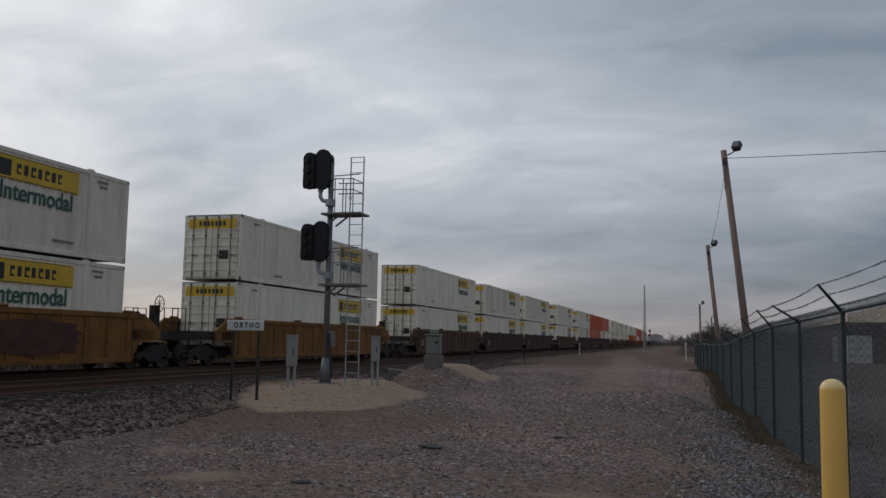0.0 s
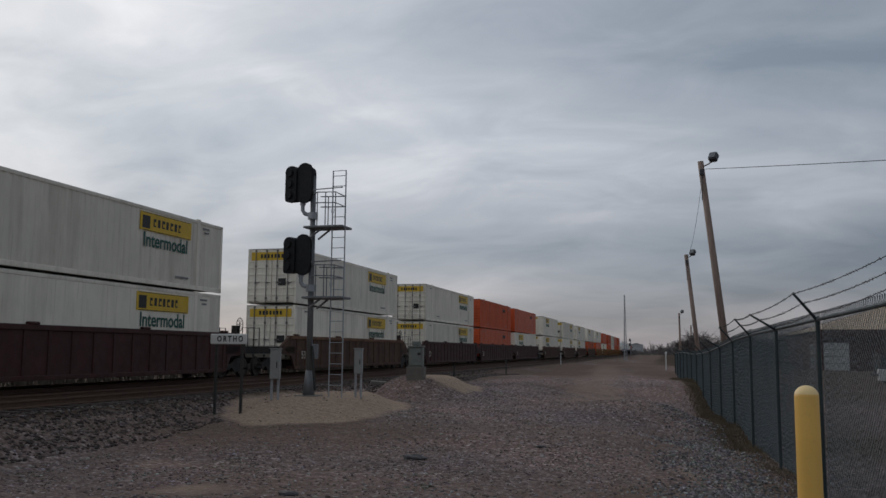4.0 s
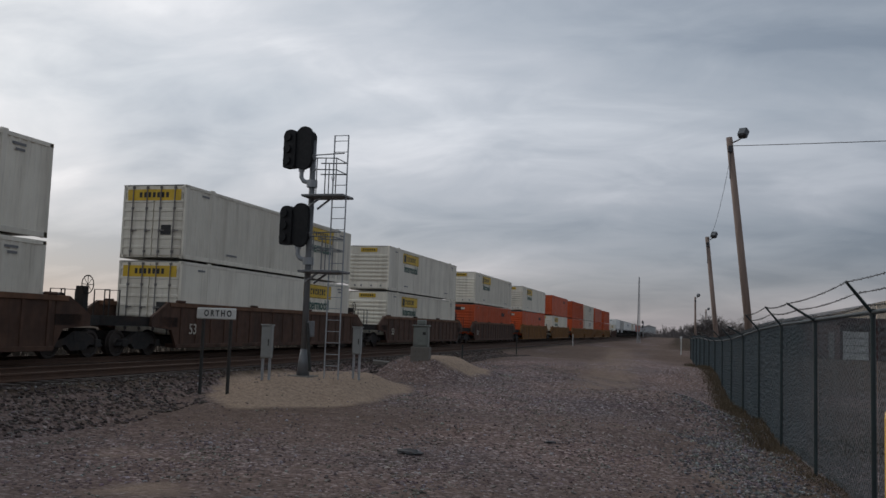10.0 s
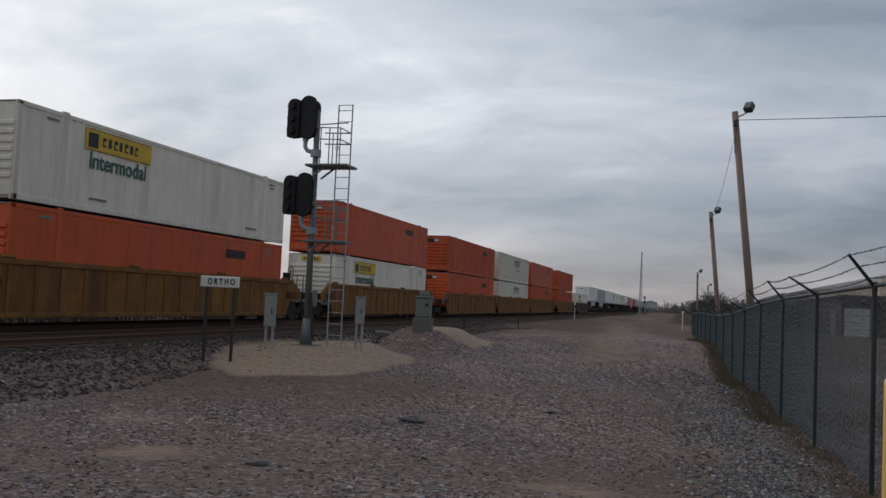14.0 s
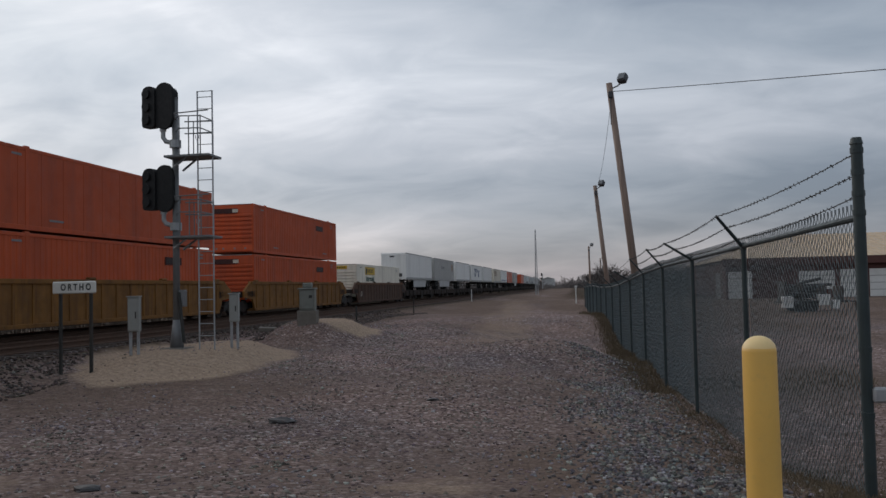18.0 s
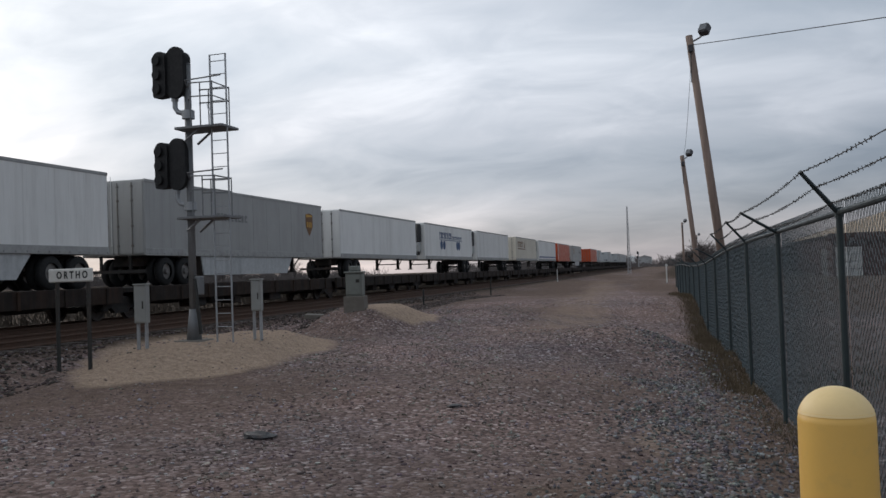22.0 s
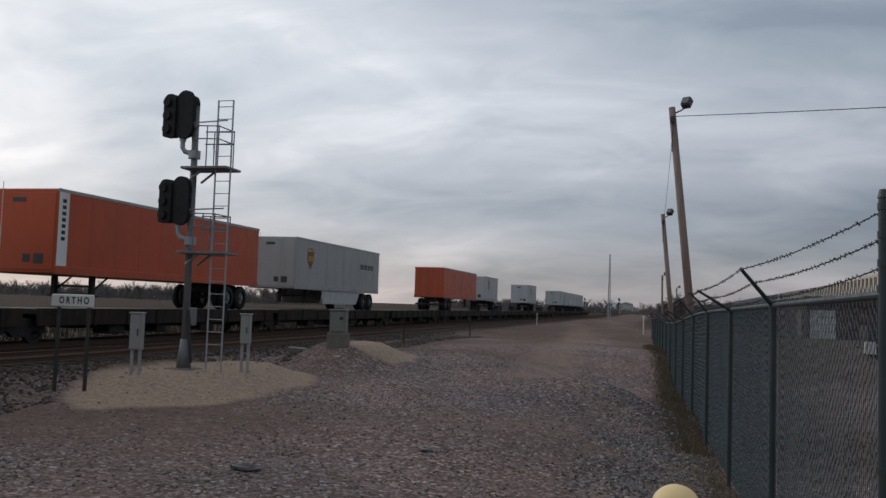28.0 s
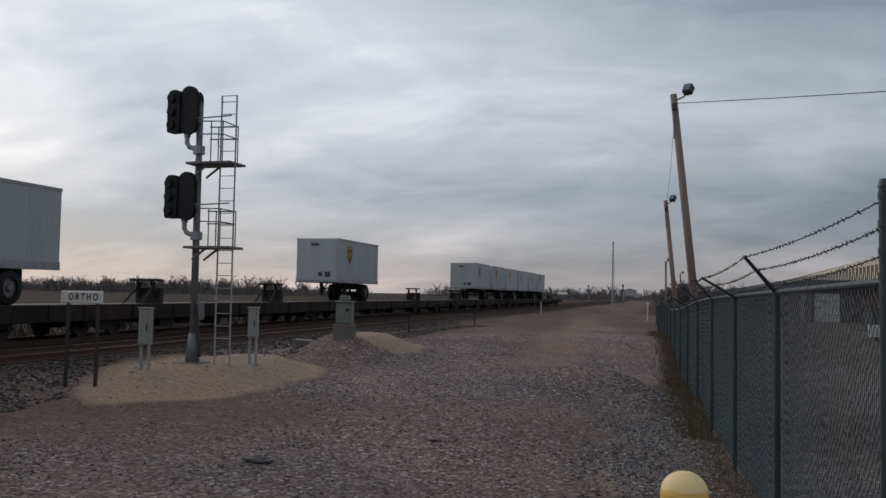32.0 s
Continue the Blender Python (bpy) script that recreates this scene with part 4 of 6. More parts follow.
def trailer(length, paint, doors_front, label, mark="", reefer=False, skirt=False, tandem=True, height=2.68):
    """A highway van trailer; origin at the middle, at the level of its tyres' feet. doors_front: its doors look towards -y."""
    c = thing("trailer", label, "trailer", "trailers on the train")
    hl, hw = length * 0.97 / 2, 1.29
    z0 = 1.10
    z1 = z0 + height
    bm = bmesh.new()
    box(bm, -hw, hw, -hl, hl, z0, z1, 0.03)
    part("van_body", bm, paint, c)
    for sgn in (1, -1):
        bm = bmesh.new()
        n = int(length / 1.22)
        for k in range(n):
            y = -hl + 0.3 + k * (length - 0.6) / (n - 1)
            box(bm, *sorted((sgn * hw, sgn * (hw + 0.004))), y - 0.012, y + 0.012, z0 + 0.26, z1 - 0.12)
        tagged(part("side_seams", bm, paint, c), kind="stuff")
        bm = bmesh.new()
        box(bm, *sorted((sgn * (hw - 0.03), sgn * (hw + 0.02))), -hl, hl, z0 - 0.02, z0 + 0.24, 0.01)
        part("bottom_rail", bm, roof_metal if paint is not orange_van else paint, c)
        bm = bmesh.new()
        box(bm, *sorted((sgn * (hw - 0.04), sgn * (hw + 0.015))), -hl, hl, z1 - 0.10, z1 + 0.01, 0.01)
        part("top_rail", bm, roof_metal, c)
        bm = bmesh.new()
        for k in range(int(length / 0.45)):
            y = -hl + 0.2 + k * 0.45
            box(bm, *sorted((sgn * (hw + 0.018), sgn * (hw + 0.026))), y, y + 0.05, z0 + 0.02, z0 + 0.07)
        tagged(part("rail_rivets", bm, dim_letters, c), kind="stuff")
    e = -hl
    if doors_front:
        for sgn in (-1, 1):
            bm = bmesh.new()
            x0, x1 = sorted((sgn * 0.01, sgn * (hw - 0.06)))
            box(bm, x0, x1, e - 0.03, e + 0.02, z0 + 0.06, z1 - 0.08, 0.01)
            part("door", bm, paint, c)
            for x in (0.22, 0.8):
                bm = bmesh.new()
                tube(bm, (sgn * x, e - 0.055, z0 + 0.05), (sgn * x, e - 0.055, z1 - 0.1), 0.02, seg=6)
                for z in (0.3, 1.0, 1.9, 2.4):
                    box(bm, sgn * x - 0.05, sgn * x + 0.05, e - 0.05, e - 0.03, z0 + z, z0 + z + 0.08)
                part("lock_rod", bm, door_bars, c)
        bm = bmesh.new()
        box(bm, -1.2, 1.2, e + 0.05, e + 0.12, z0 - 0.62, z0 - 0.50)
        for x in (-0.6, 0.6):
            box(bm, x - 0.05, x + 0.05, e + 0.06, e + 0.12, z0 - 0.6, z0)
        part("rear_bumper", bm, black_steel, c)
    else:
        bm = bmesh.new()
        box(bm, -hw + 0.08, hw - 0.08, e - 0.025, e + 0.01, z0 + 0.1, z1 - 0.12, 0.01)
        part("nose_panel", bm, paint, c)
        for name, dims in (("hose_box", (0.1, 0.35, e - 0.05, e - 0.02, z0 + 0.35, z0 + 0.6)), ("vent_panel", (0.5, 0.85, e - 0.04, e - 0.02, z0 + 0.3, z0 + 0.62)), ("name_plate", (-0.4, 0.1, e - 0.04, e - 0.02, z1 - 0.42, z1 - 0.28))):
            bm = bmesh.new()
            box(bm, *dims, 0.005)
            part(name, bm, lamp_grey, c)
        if reefer:
            bm = bmesh.new()
            box(bm, -1.0, 1.0, e - 0.42, e, z0 + 1.25, z1 - 0.08, 0.08)
            part("cooling_unit_cowl", bm, dark_unit, c, "black cooling unit")
            bm = bmesh.new()
            box(bm, -0.95, 0.95, e - 0.40, e, z0 + 0.55, z0 + 1.25, 0.05)
            for k in range(5):
                box(bm, 0.2, 0.85, e - 0.415, e - 0.395, z0 + 0.65 + k * 0.1, z0 + 0.70 + k * 0.1)
            part("cooling_unit_base", bm, skirt_grey, c)
    # running gear
    wy = (-hl + 2.0) if doors_front else (hl - 2.0)
    axles = (wy - 0.62, wy + 0.62) if tandem else (wy,)
    for y in axles:
        for sgn in (-1, 1):
            w = shared("wheel", RIM, c, Matrix.Translation((sgn * 0.95, y, 0.52)) @ Matrix.Rotation(0 if sgn > 0 else math.pi, 4, "Z"))
            shared("tyre", TYRE, w)
        bm = bmesh.new()
        tube(bm, (-0.9, y, 0.52), (0.9, y, 0.52), 0.07, seg=8)
        part("axle", bm, black_steel, c)
    bm = bmesh.new()
    box(bm, -0.62, 0.62, wy - 1.2, wy + 1.2, 0.72, z0 - 0.02, 0.03)
    part("axle_frame", bm, black_steel, c)
    ly = (hl - 2.6) if doors_front else (-hl + 2.6)
    for sgn in (-1, 1):
        bm = bmesh.new()
        box(bm, sgn * 0.75 - 0.08, sgn * 0.75 + 0.08, ly - 0.08, ly + 0.08, 0.42, z0)
        box(bm, sgn * 0.75 - 0.16, sgn * 0.75 + 0.16, ly - 0.16, ly + 0.16, 0.38, 0.43)
        tube(bm, (sgn * 0.75, ly, 0.55), (sgn * 0.75, ly + 0.9, z0), 0.035, seg=5)
        part("landing_leg", bm, black_steel, c)
    bm = bmesh.new()
    tube(bm, (-0.75, ly, 0.75), (0.75, ly, 0.75), 0.04, seg=6)
    part("leg_brace", bm, black_steel, c)
    if skirt:
        a, b = sorted((wy + (1.4 if doors_front else -1.4), ly + (-0.9 if doors_front else 0.9)))
        m = (a + b) / 2
        for sgn in (-1, 1):
            bm = bmesh.new()
            extrude_profile(bm, [(a + 0.3, z0 - 0.02), (b - 0.1, z0 - 0.02), (b - 0.7, 0.34), (a + 0.5, 0.34)], "x", *sorted((sgn * 1.20, sgn * 1.25)))
            part("side_skirt", bm, skirt_grey, c, "pale side skirt")
    hw2 = hw + 0.010
    if mark == "shield":
        yc = (hl - 1.6) if doors_front else (-hl + 1.9)
        bm = bmesh.new()
        extrude_profile(bm, [(yc - 0.42, z0 + 1.55), (yc, z0 + 1.05), (yc + 0.42, z0 + 1.55), (yc + 0.42, z0 + 2.15), (yc, z0 + 2.22), (yc - 0.42, z0 + 2.15)], "x", hw2, hw2 + 0.004)
        part("shield_mark", bm, brown_logo, c, "brown shield mark")
        bm = bmesh.new()
        extrude_profile(bm, [(yc - 0.36, z0 + 2.0), (yc + 0.36, z0 + 2.05), (yc + 0.36, z0 + 2.12), (yc - 0.36, z0 + 2.16)], "x", hw2 + 0.004, hw2 + 0.007)
        for k in range(3):
            box(bm, hw2 + 0.004, hw2 + 0.007, yc - 0.3 + k * 0.22, yc - 0.3 + k * 0.22 + 0.14, z0 + 1.5, z0 + 1.78)
        tagged(part("shield_detail", bm, gold_logo, c), kind="stuff")
        if length > 10:
            bm = bmesh.new()
            yb = -yc * 0.25 if doors_front else hl - 2.4
            logo_bars(bm, yb - 1.3, yb + 1.3, z0 + 1.45, z0 + 1.75, hw2, 9)
            tagged(part("name_block", bm, black_logo if not doors_front else dim_letters, c), kind="stuff")
    elif mark == "circles":
        bm = bmesh.new()
        logo_bars(bm, -3.4, 0.3, z0 + 1.62, z0 + 2.12, hw2, 8)
        box(bm, hw2, hw2 + 0.004, -3.4, 3.6, z0 + 1.50, z0 + 1.55)
        logo_bars(bm, 0.45, 3.6, z0 + 1.62, z0 + 1.88, hw2, 9)
        tagged(part("name_block", bm, blue_logo, c), kind="stuff")
        bm = bmesh.new()
        for y in (-2.9, -2.1, 2.0, 2.6):
            extrude_profile(bm, [(y + 0.36 * math.cos(2 * math.pi * k / 16), z0 + 1.12 + 0.36 * math.sin(2 * math.pi * k / 16)) for k in range(16)], "x", hw2, hw2 + 0.004)
        tagged(part("round_mark", bm, blue_logo, c), kind="stuff")
    elif mark == "clip":
        bm = bmesh.new()
        logo_bars(bm, -hl + 0.9, -hl + 4.6, z0 + 1.55, z0 + 2.2, hw2, 7)
        box(bm, hw2, hw2 + 0.004, -hl + 0.9, -hl + 5.6, z0 + 1.28, z0 + 1.40)
        extrude_profile(bm, [(-hl + 4.9, z0 + 1.5), (-hl + 5.6, z0 + 1.5), (-hl + 5.2, z0 + 2.3)], "x", hw2, hw2 + 0.004)
        tagged(part("name_block", bm, brown_logo, c), kind="stuff")
    elif mark == "stripe":
        bm = bmesh.new()
        box(bm, hw2, hw2 + 0.004, -hl + 0.2, hl - 0.2, z0 + 0.42, z0 + 0.58)
        part("blue_stripe", bm, blue_stripe, c, "blue stripe")
    elif mark == "strip":
        bm = bmesh.new()
        box(bm, hw2, hw2 + 0.004, -hl + 0.02, -hl + 0.5, z0 + 0.25, z1 - 0.1)
        part("white_strip", bm, white_van, c, "white corner strip")
        bm = bmesh.new()
        for k in range(7):
            box(bm, hw2 + 0.004, hw2 + 0.007, -hl + 0.18, -hl + 0.36, z0 + 1.05 + k * 0.2, z0 + 1.17 + k * 0.2)
        tagged(part("number_bars", bm, black_logo, c), kind="stuff")
    return c


sill_brown = material("grimy_dark_sill", (0.02, 0.014, 0.011), 0.9, vary=0.3, scale=1.5, dirt=RUST, dirt_amount=0.35, streaks=True)


def flat_car(length, bogies, label, hitches=()):
    c = thing("flat_car", label, "railway car", "flat cars of the train")
    hl = length / 2
    bm = bmesh.new()
    box(bm, -1.36, 1.36, -hl + 0.35, hl - 0.35, 1.22, 1.40, 0.02)
    part("deck", bm, black_steel, c)
    bm = bmesh.new()
    extrude_profile(bm, [(-hl + 0.4, 1.22), (hl - 0.4, 1.22), (hl - 0.8, 0.95), (hl - 3.4, 0.72), (-hl + 3.4, 0.72), (-hl + 0.8, 0.95)], "x", -0.36, 0.36)
    part("centre_sill", bm, black_steel, c)
    for k, (y, w) in enumerate(((-hl * 0.45, 0.9), (-hl * 0.12, 0.6), (hl * 0.28, 1.1))):
        bm = bmesh.new()
        box(bm, 0.45, 1.15, y - w / 2, y + w / 2, 0.55, 0.98, 0.04)
        part("equipment_box", bm, black_steel, c)
    bm = bmesh.new()
    tube(bm, (0.8, -hl * 0.34, 0.8), (0.8, -hl * 0.22, 0.8), 0.2, seg=12)
    part("air_tank", bm, black_steel, c)
    for sgn in (-1, 1):
        bm = bmesh.new()
        box(bm, *sorted((sgn * 1.30, sgn * 1.42)), -hl + 0.35, hl - 0.35, 0.88, 1.42, 0.015)
        part("side_sill", bm, sill_brown, c)
        for k in range(9):
            bm = bmesh.new()
            y = -hl + 1.2 + (length - 2.4) * k / 8
            box(bm, *sorted((sgn * 1.42, sgn * 1.47)), y - 0.06, y + 0.06, 0.86, 1.40, 0.01)
            part("stake_pocket", bm, sill_brown, c)
    bm = bmesh.new()
    for y in (-hl + 0.1, hl - 0.1):
        box(bm, -0.14, 0.14, y - 0.35, y + 0.35, 0.95, 1.2, 0.03)
    part("coupler", bm, black_steel, c)
    for y in bogies:
        truck_parts(c, y)
    for y in hitches:
        bm = bmesh.new()
        box(bm, -0.5, 0.5, y - 0.4, y + 0.4, 2.26, 2.36, 0.03)
        for sgn in (-1, 1):
            tube(bm, (sgn * 0.4, y + 0.25, 1.4), (sgn * 0.3, y - 0.15, 2.28), 0.07, seg=6)
            tube(bm, (sgn * 0.42, y - 0.9, 1.4), (sgn * 0.3, y + 0.1, 2.2), 0.05, seg=6)
        box(bm, -0.55, 0.55, y + 0.1, y + 0.35, 1.4, 2.0, 0.02)
        part("trailer_hitch", bm, black_steel, c)
    return c


DECK_Z = 1.43
T = trailer
VANS = [
    (444.4, lambda: T(15.2, white_van, False, "plain white van trailer with pale side skirt", skirt=True)),
    (461.9, lambda: T(16.0, grey_van, True, "grey van trailer with brown shield mark and skirt", "shield", skirt=True)),
    (479.6, lambda: T(14.5, white_van, True, "plain white van trailer with dark doors frame")),
    (496.6, lambda: T(15.0, white_van, False, "white refrigerated trailer with blue round marks", "circles", reefer=True)),
    (513.7, lambda: T(15.0, white_van, False, "white ribbed refrigerated trailer with black cooling unit", reefer=True)),
    (531.0, lambda: T(14.2, cream_box, True, "dirty cream van trailer with brown name blocks", "clip")),
    (547.9, lambda: T(15.8, white_van, False, "white refrigerated trailer with a blue stripe", "stripe", reefer=True)),
    (565.2, lambda: T(14.4, orange_van, False, "orange van trailer with white corner strip", "strip")),
    (580.9, lambda: T(13.9, grey_van, False, "grey van trailer with brown shield mark and skirt", "shield", skirt=True)),
    (611.8, lambda: T(13.9, orange_van, True, "orange van trailer with rusty rear doors", height=2.62)),
    (625.7, lambda: T(7.4, pup_van, False, "short light grey trailer with brown shield mark", "shield", tandem=False, height=2.55)),
    (656.4, lambda: T(7.4, pup_van, False, "short light grey trailer with brown shield mark", "shield", tandem=False, height=2.55)),
] + [(s, lambda: T(7.4, pup_van, False, "short light grey trailer with brown shield mark", "shield", tandem=False, height=2.55)) for s in (693.4, 702.6, 711.4, 720.0, 728.8, 737.6)]
pup = None
for s, make in VANS:
    if s > 620:
        pup = pup or make()
        v = pup if s < 630 else copy_thing(pup, Matrix())
    else:
        v = make()
    ride(v, eased(s), DECK_Z - 0.02)

JOINTS = [434.4, 452.8, 471.0, 487.4, 504.6, 522.4, 538.9, 557.1, 573.0, 590.0, 603.2]
JOINTS = [eased(s) for s in JOINTS]
for a, b in zip(JOINTS, JOINTS[1:]):
    n = (b - a) * PITCH
    bogies = [n / 2] if a > 435 else [-n / 2 + 1.4, n / 2]
    ride(flat_car(n, bogies, "dark rusty flat car for road trailers"), (a + b) / 2)
long_flat = None
ride(flat_car(23.5, (-9.0, 9.0), "dark rusty empty flat car with trailer hitches", (-5.0, 6.0)), 648.6)
for a in (609.4, 660.0, 688.1, 716.2, 744.3):
    if long_flat is None:
        long_flat = flat_car(27.3, (-10.3, 10.3), "long dark rusty flat car with trailer hitches", (-6.5, 6.8))
        f = long_flat
    else:
        f = copy_thing(long_flat, Matrix())
    ride(f, a + 14)

# ---- the signal by the track ----
def build_signal():
    sig = thing("railway_signal", "grey two-headed railway signal mast with platforms and ladder", "railway signal")
    mx, my, z0 = -8.83, 22.17, gz(-8.83, 22.17)
    bm = bmesh.new()
    tube(bm, (mx, my, z0 + 0.25), (mx, my, 6.70), 0.092, 0.082, seg=20)
    tube(bm, (mx, my, 6.70), (mx, my, 6.74), 0.092, 0.05, seg=20)
    part("mast", bm, mast_paint, sig, smooth=True)
    bm = bmesh.new()
    tube(bm, (mx, my, z0 - 0.05), (mx, my, z0 + 0.75), 0.19, 0.10, seg=20)
    part("mast_foot", bm, mast_paint, sig, smooth=True)
    bm = bmesh.new()
    box(bm, mx - 0.34, mx + 0.34, my - 0.34, my + 0.34, z0 - 0.35, z0 + 0.03, 0.03)
    part("footing", bm, concrete, sig)
    bm = bmesh.new()
    polyline(bm, [(mx + 0.12, my - 0.08, 1.6), (mx + 0.18, my - 0.12, 1.0), (mx + 0.26, my - 0.12, 0.3)], 0.045, seg=8)
    part("cable_conduit", bm, post_dark, sig)
    bm = bmesh.new()
    box(bm, mx + 0.10, mx + 0.25, my - 0.10, my + 0.10, 1.22, 1.66, 0.02)
    part("junction_box", bm, mast_paint, sig)
    for zc in (6.50, 4.32):
        # the head: an oval shield with a deep hooded case beside it
        head = part("signal_head", head_shield(), signal_black, sig, smooth=False)
        head.matrix_basis = pose(-9.06, my - 0.12, zc, 0, 0, -14) @ Matrix.Scale(1.1, 4)
        case = part("hood_case", head_case(), signal_black, head)
        for k in (-1, 0, 1):
            bm = bmesh.new()
            tube(bm, (-0.46, 0.02, k * 0.31), (-0.46, -0.16, k * 0.31), 0.11, 0.11, seg=14)
            shared("hood", mesh_of(bm, "hood", signal_black), head)
            bm = bmesh.new()
            tube(bm, (-0.46, -0.01, k * 0.31), (-0.46, -0.03, k * 0.31), 0.095, seg=14)
            shared("lens", mesh_of(bm, "lens", lens_dark), head)
        bm = bmesh.new()
        polyline(bm, [(-9.14, my - 0.06, zc - 0.50), (-9.14, my - 0.06, zc - 0.82), (-9.08, my - 0.04, zc - 0.92), (mx - 0.06, my, zc - 0.98)], 0.062, seg=10)
        tube(bm, (-9.14, my - 0.06, zc - 0.66), (-9.14, my - 0.06, zc - 0.54), 0.085, seg=12)
        tube(bm, (mx, my, zc - 1.10), (mx, my, zc - 0.90), 0.15, seg=16)
        part("head_bracket", bm, galv, sig)
    lx0, lx1, ly = -8.13, -7.72, my - 0.15
    for zp, top in ((5.12, 6.25), (3.02, 4.08)):
        bm = bmesh.new()
        box(bm, mx - 0.12, lx1 + 0.02, my - 0.42, my + 0.36, zp - 0.03, zp + 0.03, 0.008)
        part("platform", bm, mast_paint, sig)
        for dy in (-0.30, 0.25):
            bm = bmesh.new()
            polyline(bm, [(mx + 0.08, my + dy, zp - 0.30), (mx + 0.45, my + dy, zp - 0.03)], 0.03, seg=6)
            part("platform_brace", bm, mast_paint, sig)
        for zr in (top - 0.42, top - 0.10, top):
            bm = bmesh.new()
            if zr == top:
                pts = [(mx + 0.05, my - 0.10, zr - 0.12), (mx + 0.12, my - 0.30, zr), (lx1, my - 0.40, zr + 0.02)]
            else:
                pts = [(mx + 0.05, my - 0.05, zr), (mx + 0.30, my - 0.42, zr), (lx0 + 0.2, my - 0.42, zr - 0.02), (lx0 + 0.2, my + 0.34, zr - 0.02), (mx + 0.1, my + 0.34, zr)]
            polyline(bm, pts, 0.017, seg=6)
            part("guard_rail", bm, mast_paint, sig)
        for x, y in ((mx + 0.32, my - 0.42), (lx0 - 0.12, my - 0.42), (lx0 + 0.2, my - 0.42), (lx0 + 0.2, my + 0.34), (mx + 0.35, my + 0.34)):
            bm = bmesh.new()
            tube(bm, (x, y, zp), (x, y, top - 0.10), 0.017, seg=6)
            part("guard_post", bm, mast_paint, sig)
        bm = bmesh.new()
        polyline(bm, [(lx0 + 0.12 + 0.05 * math.cos(a), my - 0.43, top - 0.62 + 0.14 * math.sin(a)) for a in np.linspace(math.pi, 2 * math.pi, 7)], 0.008, seg=4)
        part("safety_chain", bm, galv, sig)
    zl = gz(-8.0, ly)
    for x in (lx0, lx1):
        bm = bmesh.new()
        box(bm, x - 0.012, x + 0.012, ly - 0.022, ly + 0.022, zl - 0.02, 6.83)
        part("ladder_rail", bm, galv, sig)
    bm = bmesh.new()
    tube(bm, (lx0, ly, 0), (lx1, ly, 0), 0.011, seg=6)
    rung = mesh_of(bm, "rung", galv)
    z = zl + 0.35
    while z < 6.75:
        shared("rung", rung, sig, Matrix.Translation((0, 0, z)))
        z += 0.31
    shared("rung", rung, sig, Matrix.Translation((0, 0, 6.82)))


def rounded_plate(bm, half_w, half_h, r_top, r_bot, y0, y1, xc=0.0):
    pts = []
    for cx, cz, r, a0 in ((half_w - r_top, half_h - r_top, r_top, 0), (-half_w + r_top, half_h - r_top, r_top, 90), (-half_w + r_bot, -half_h + r_bot, r_bot, 180), (half_w - r_bot, -half_h + r_bot, r_bot, 270)):
        for k in range(7):
            a = radians(a0 + 15 * k)
            pts.append((xc + cx + r * math.cos(a), cz + r * math.sin(a)))
    extrude_profile(bm, pts, "y", y0, y1)


def head_shield():
    bm = bmesh.new()
    rounded_plate(bm, 0.26, 0.56, 0.25, 0.25, -0.05, 0.03)
    rounded_plate(bm, 0.22, 0.48, 0.20, 0.20, 0.03, 0.22)
    return bm


def head_case():
    bm = bmesh.new()
    rounded_plate(bm, 0.19, 0.50, 0.16, 0.08, -0.10, 0.10, -0.42)
    rounded_plate(bm, 0.12, 0.44, 0.06, 0.06, -0.02, 0.06, -0.24)
    return bm


build_signal()


# ---- station sign, cabinets, bollard ----
def build_sign():
    s = thing("station_sign", "white station name board on two dark posts", "sign")
    y = 19.3
    bm = bmesh.new()
    box(bm, -10.46, -9.36, y - 0.02, y + 0.02, 1.62, 1.90, 0.03)
    part("board", bm, sign_white, s)
    lettering("lettering", "O R T H O", 0.205, post_dark, s, on_end(-9.86, y - 0.024, 1.76), bold=0.006, squeeze=0.80)
    for x in (-10.29, -9.52):
        bm = bmesh.new()
        z = gz(x, y)
        box(bm, x - 0.035, x + 0.035, y + 0.02, y + 0.08, z - 0.2, 1.88, 0.006)
        part("post", bm, post_dark, s)


build_sign()


def stub_box(x, y, w, d, top, height, name, label, paint, turn):
    c = thing(name, label, "cabinet", "cabinets by the signal")
    z = gz(x, y)
    c.matrix_basis = pose(x, y, z, 0, 0, turn)
    top -= z
    bm = bmesh.new()
    box(bm, -w / 2, w / 2, -d / 2, d / 2, top - height, top, 0.012)
    part("case", bm, paint, c)
    bm = bmesh.new()
    box(bm, -w / 2 - 0.02, w / 2 + 0.02, -d / 2 - 0.03, d / 2 + 0.02, top, top + 0.03, 0.008)
    part("rain_hood", bm, paint, c)
    bm = bmesh.new()
    box(bm, -w / 2 + 0.025, w / 2 - 0.025, -d / 2 - 0.018, -d / 2, top - height + 0.03, top - 0.03, 0.006)
    door = part("door", bm, paint, c)
    bm = bmesh.new()
    box(bm, w / 2 - 0.08, w / 2 - 0.055, -d / 2 - 0.035, -d / 2 - 0.018, top - height * 0.62, top - height * 0.42)
    shared("handle", mesh_of(bm, "handle", post_dark), door)
    for sx in (-1, 1):
        bm = bmesh.new()
        box(bm, sx * w * 0.34 - 0.03, sx * w * 0.34 + 0.03, -0.03, 0.03, -0.1, top - height + 0.01)
        part("leg", bm, galv, c)
    return c


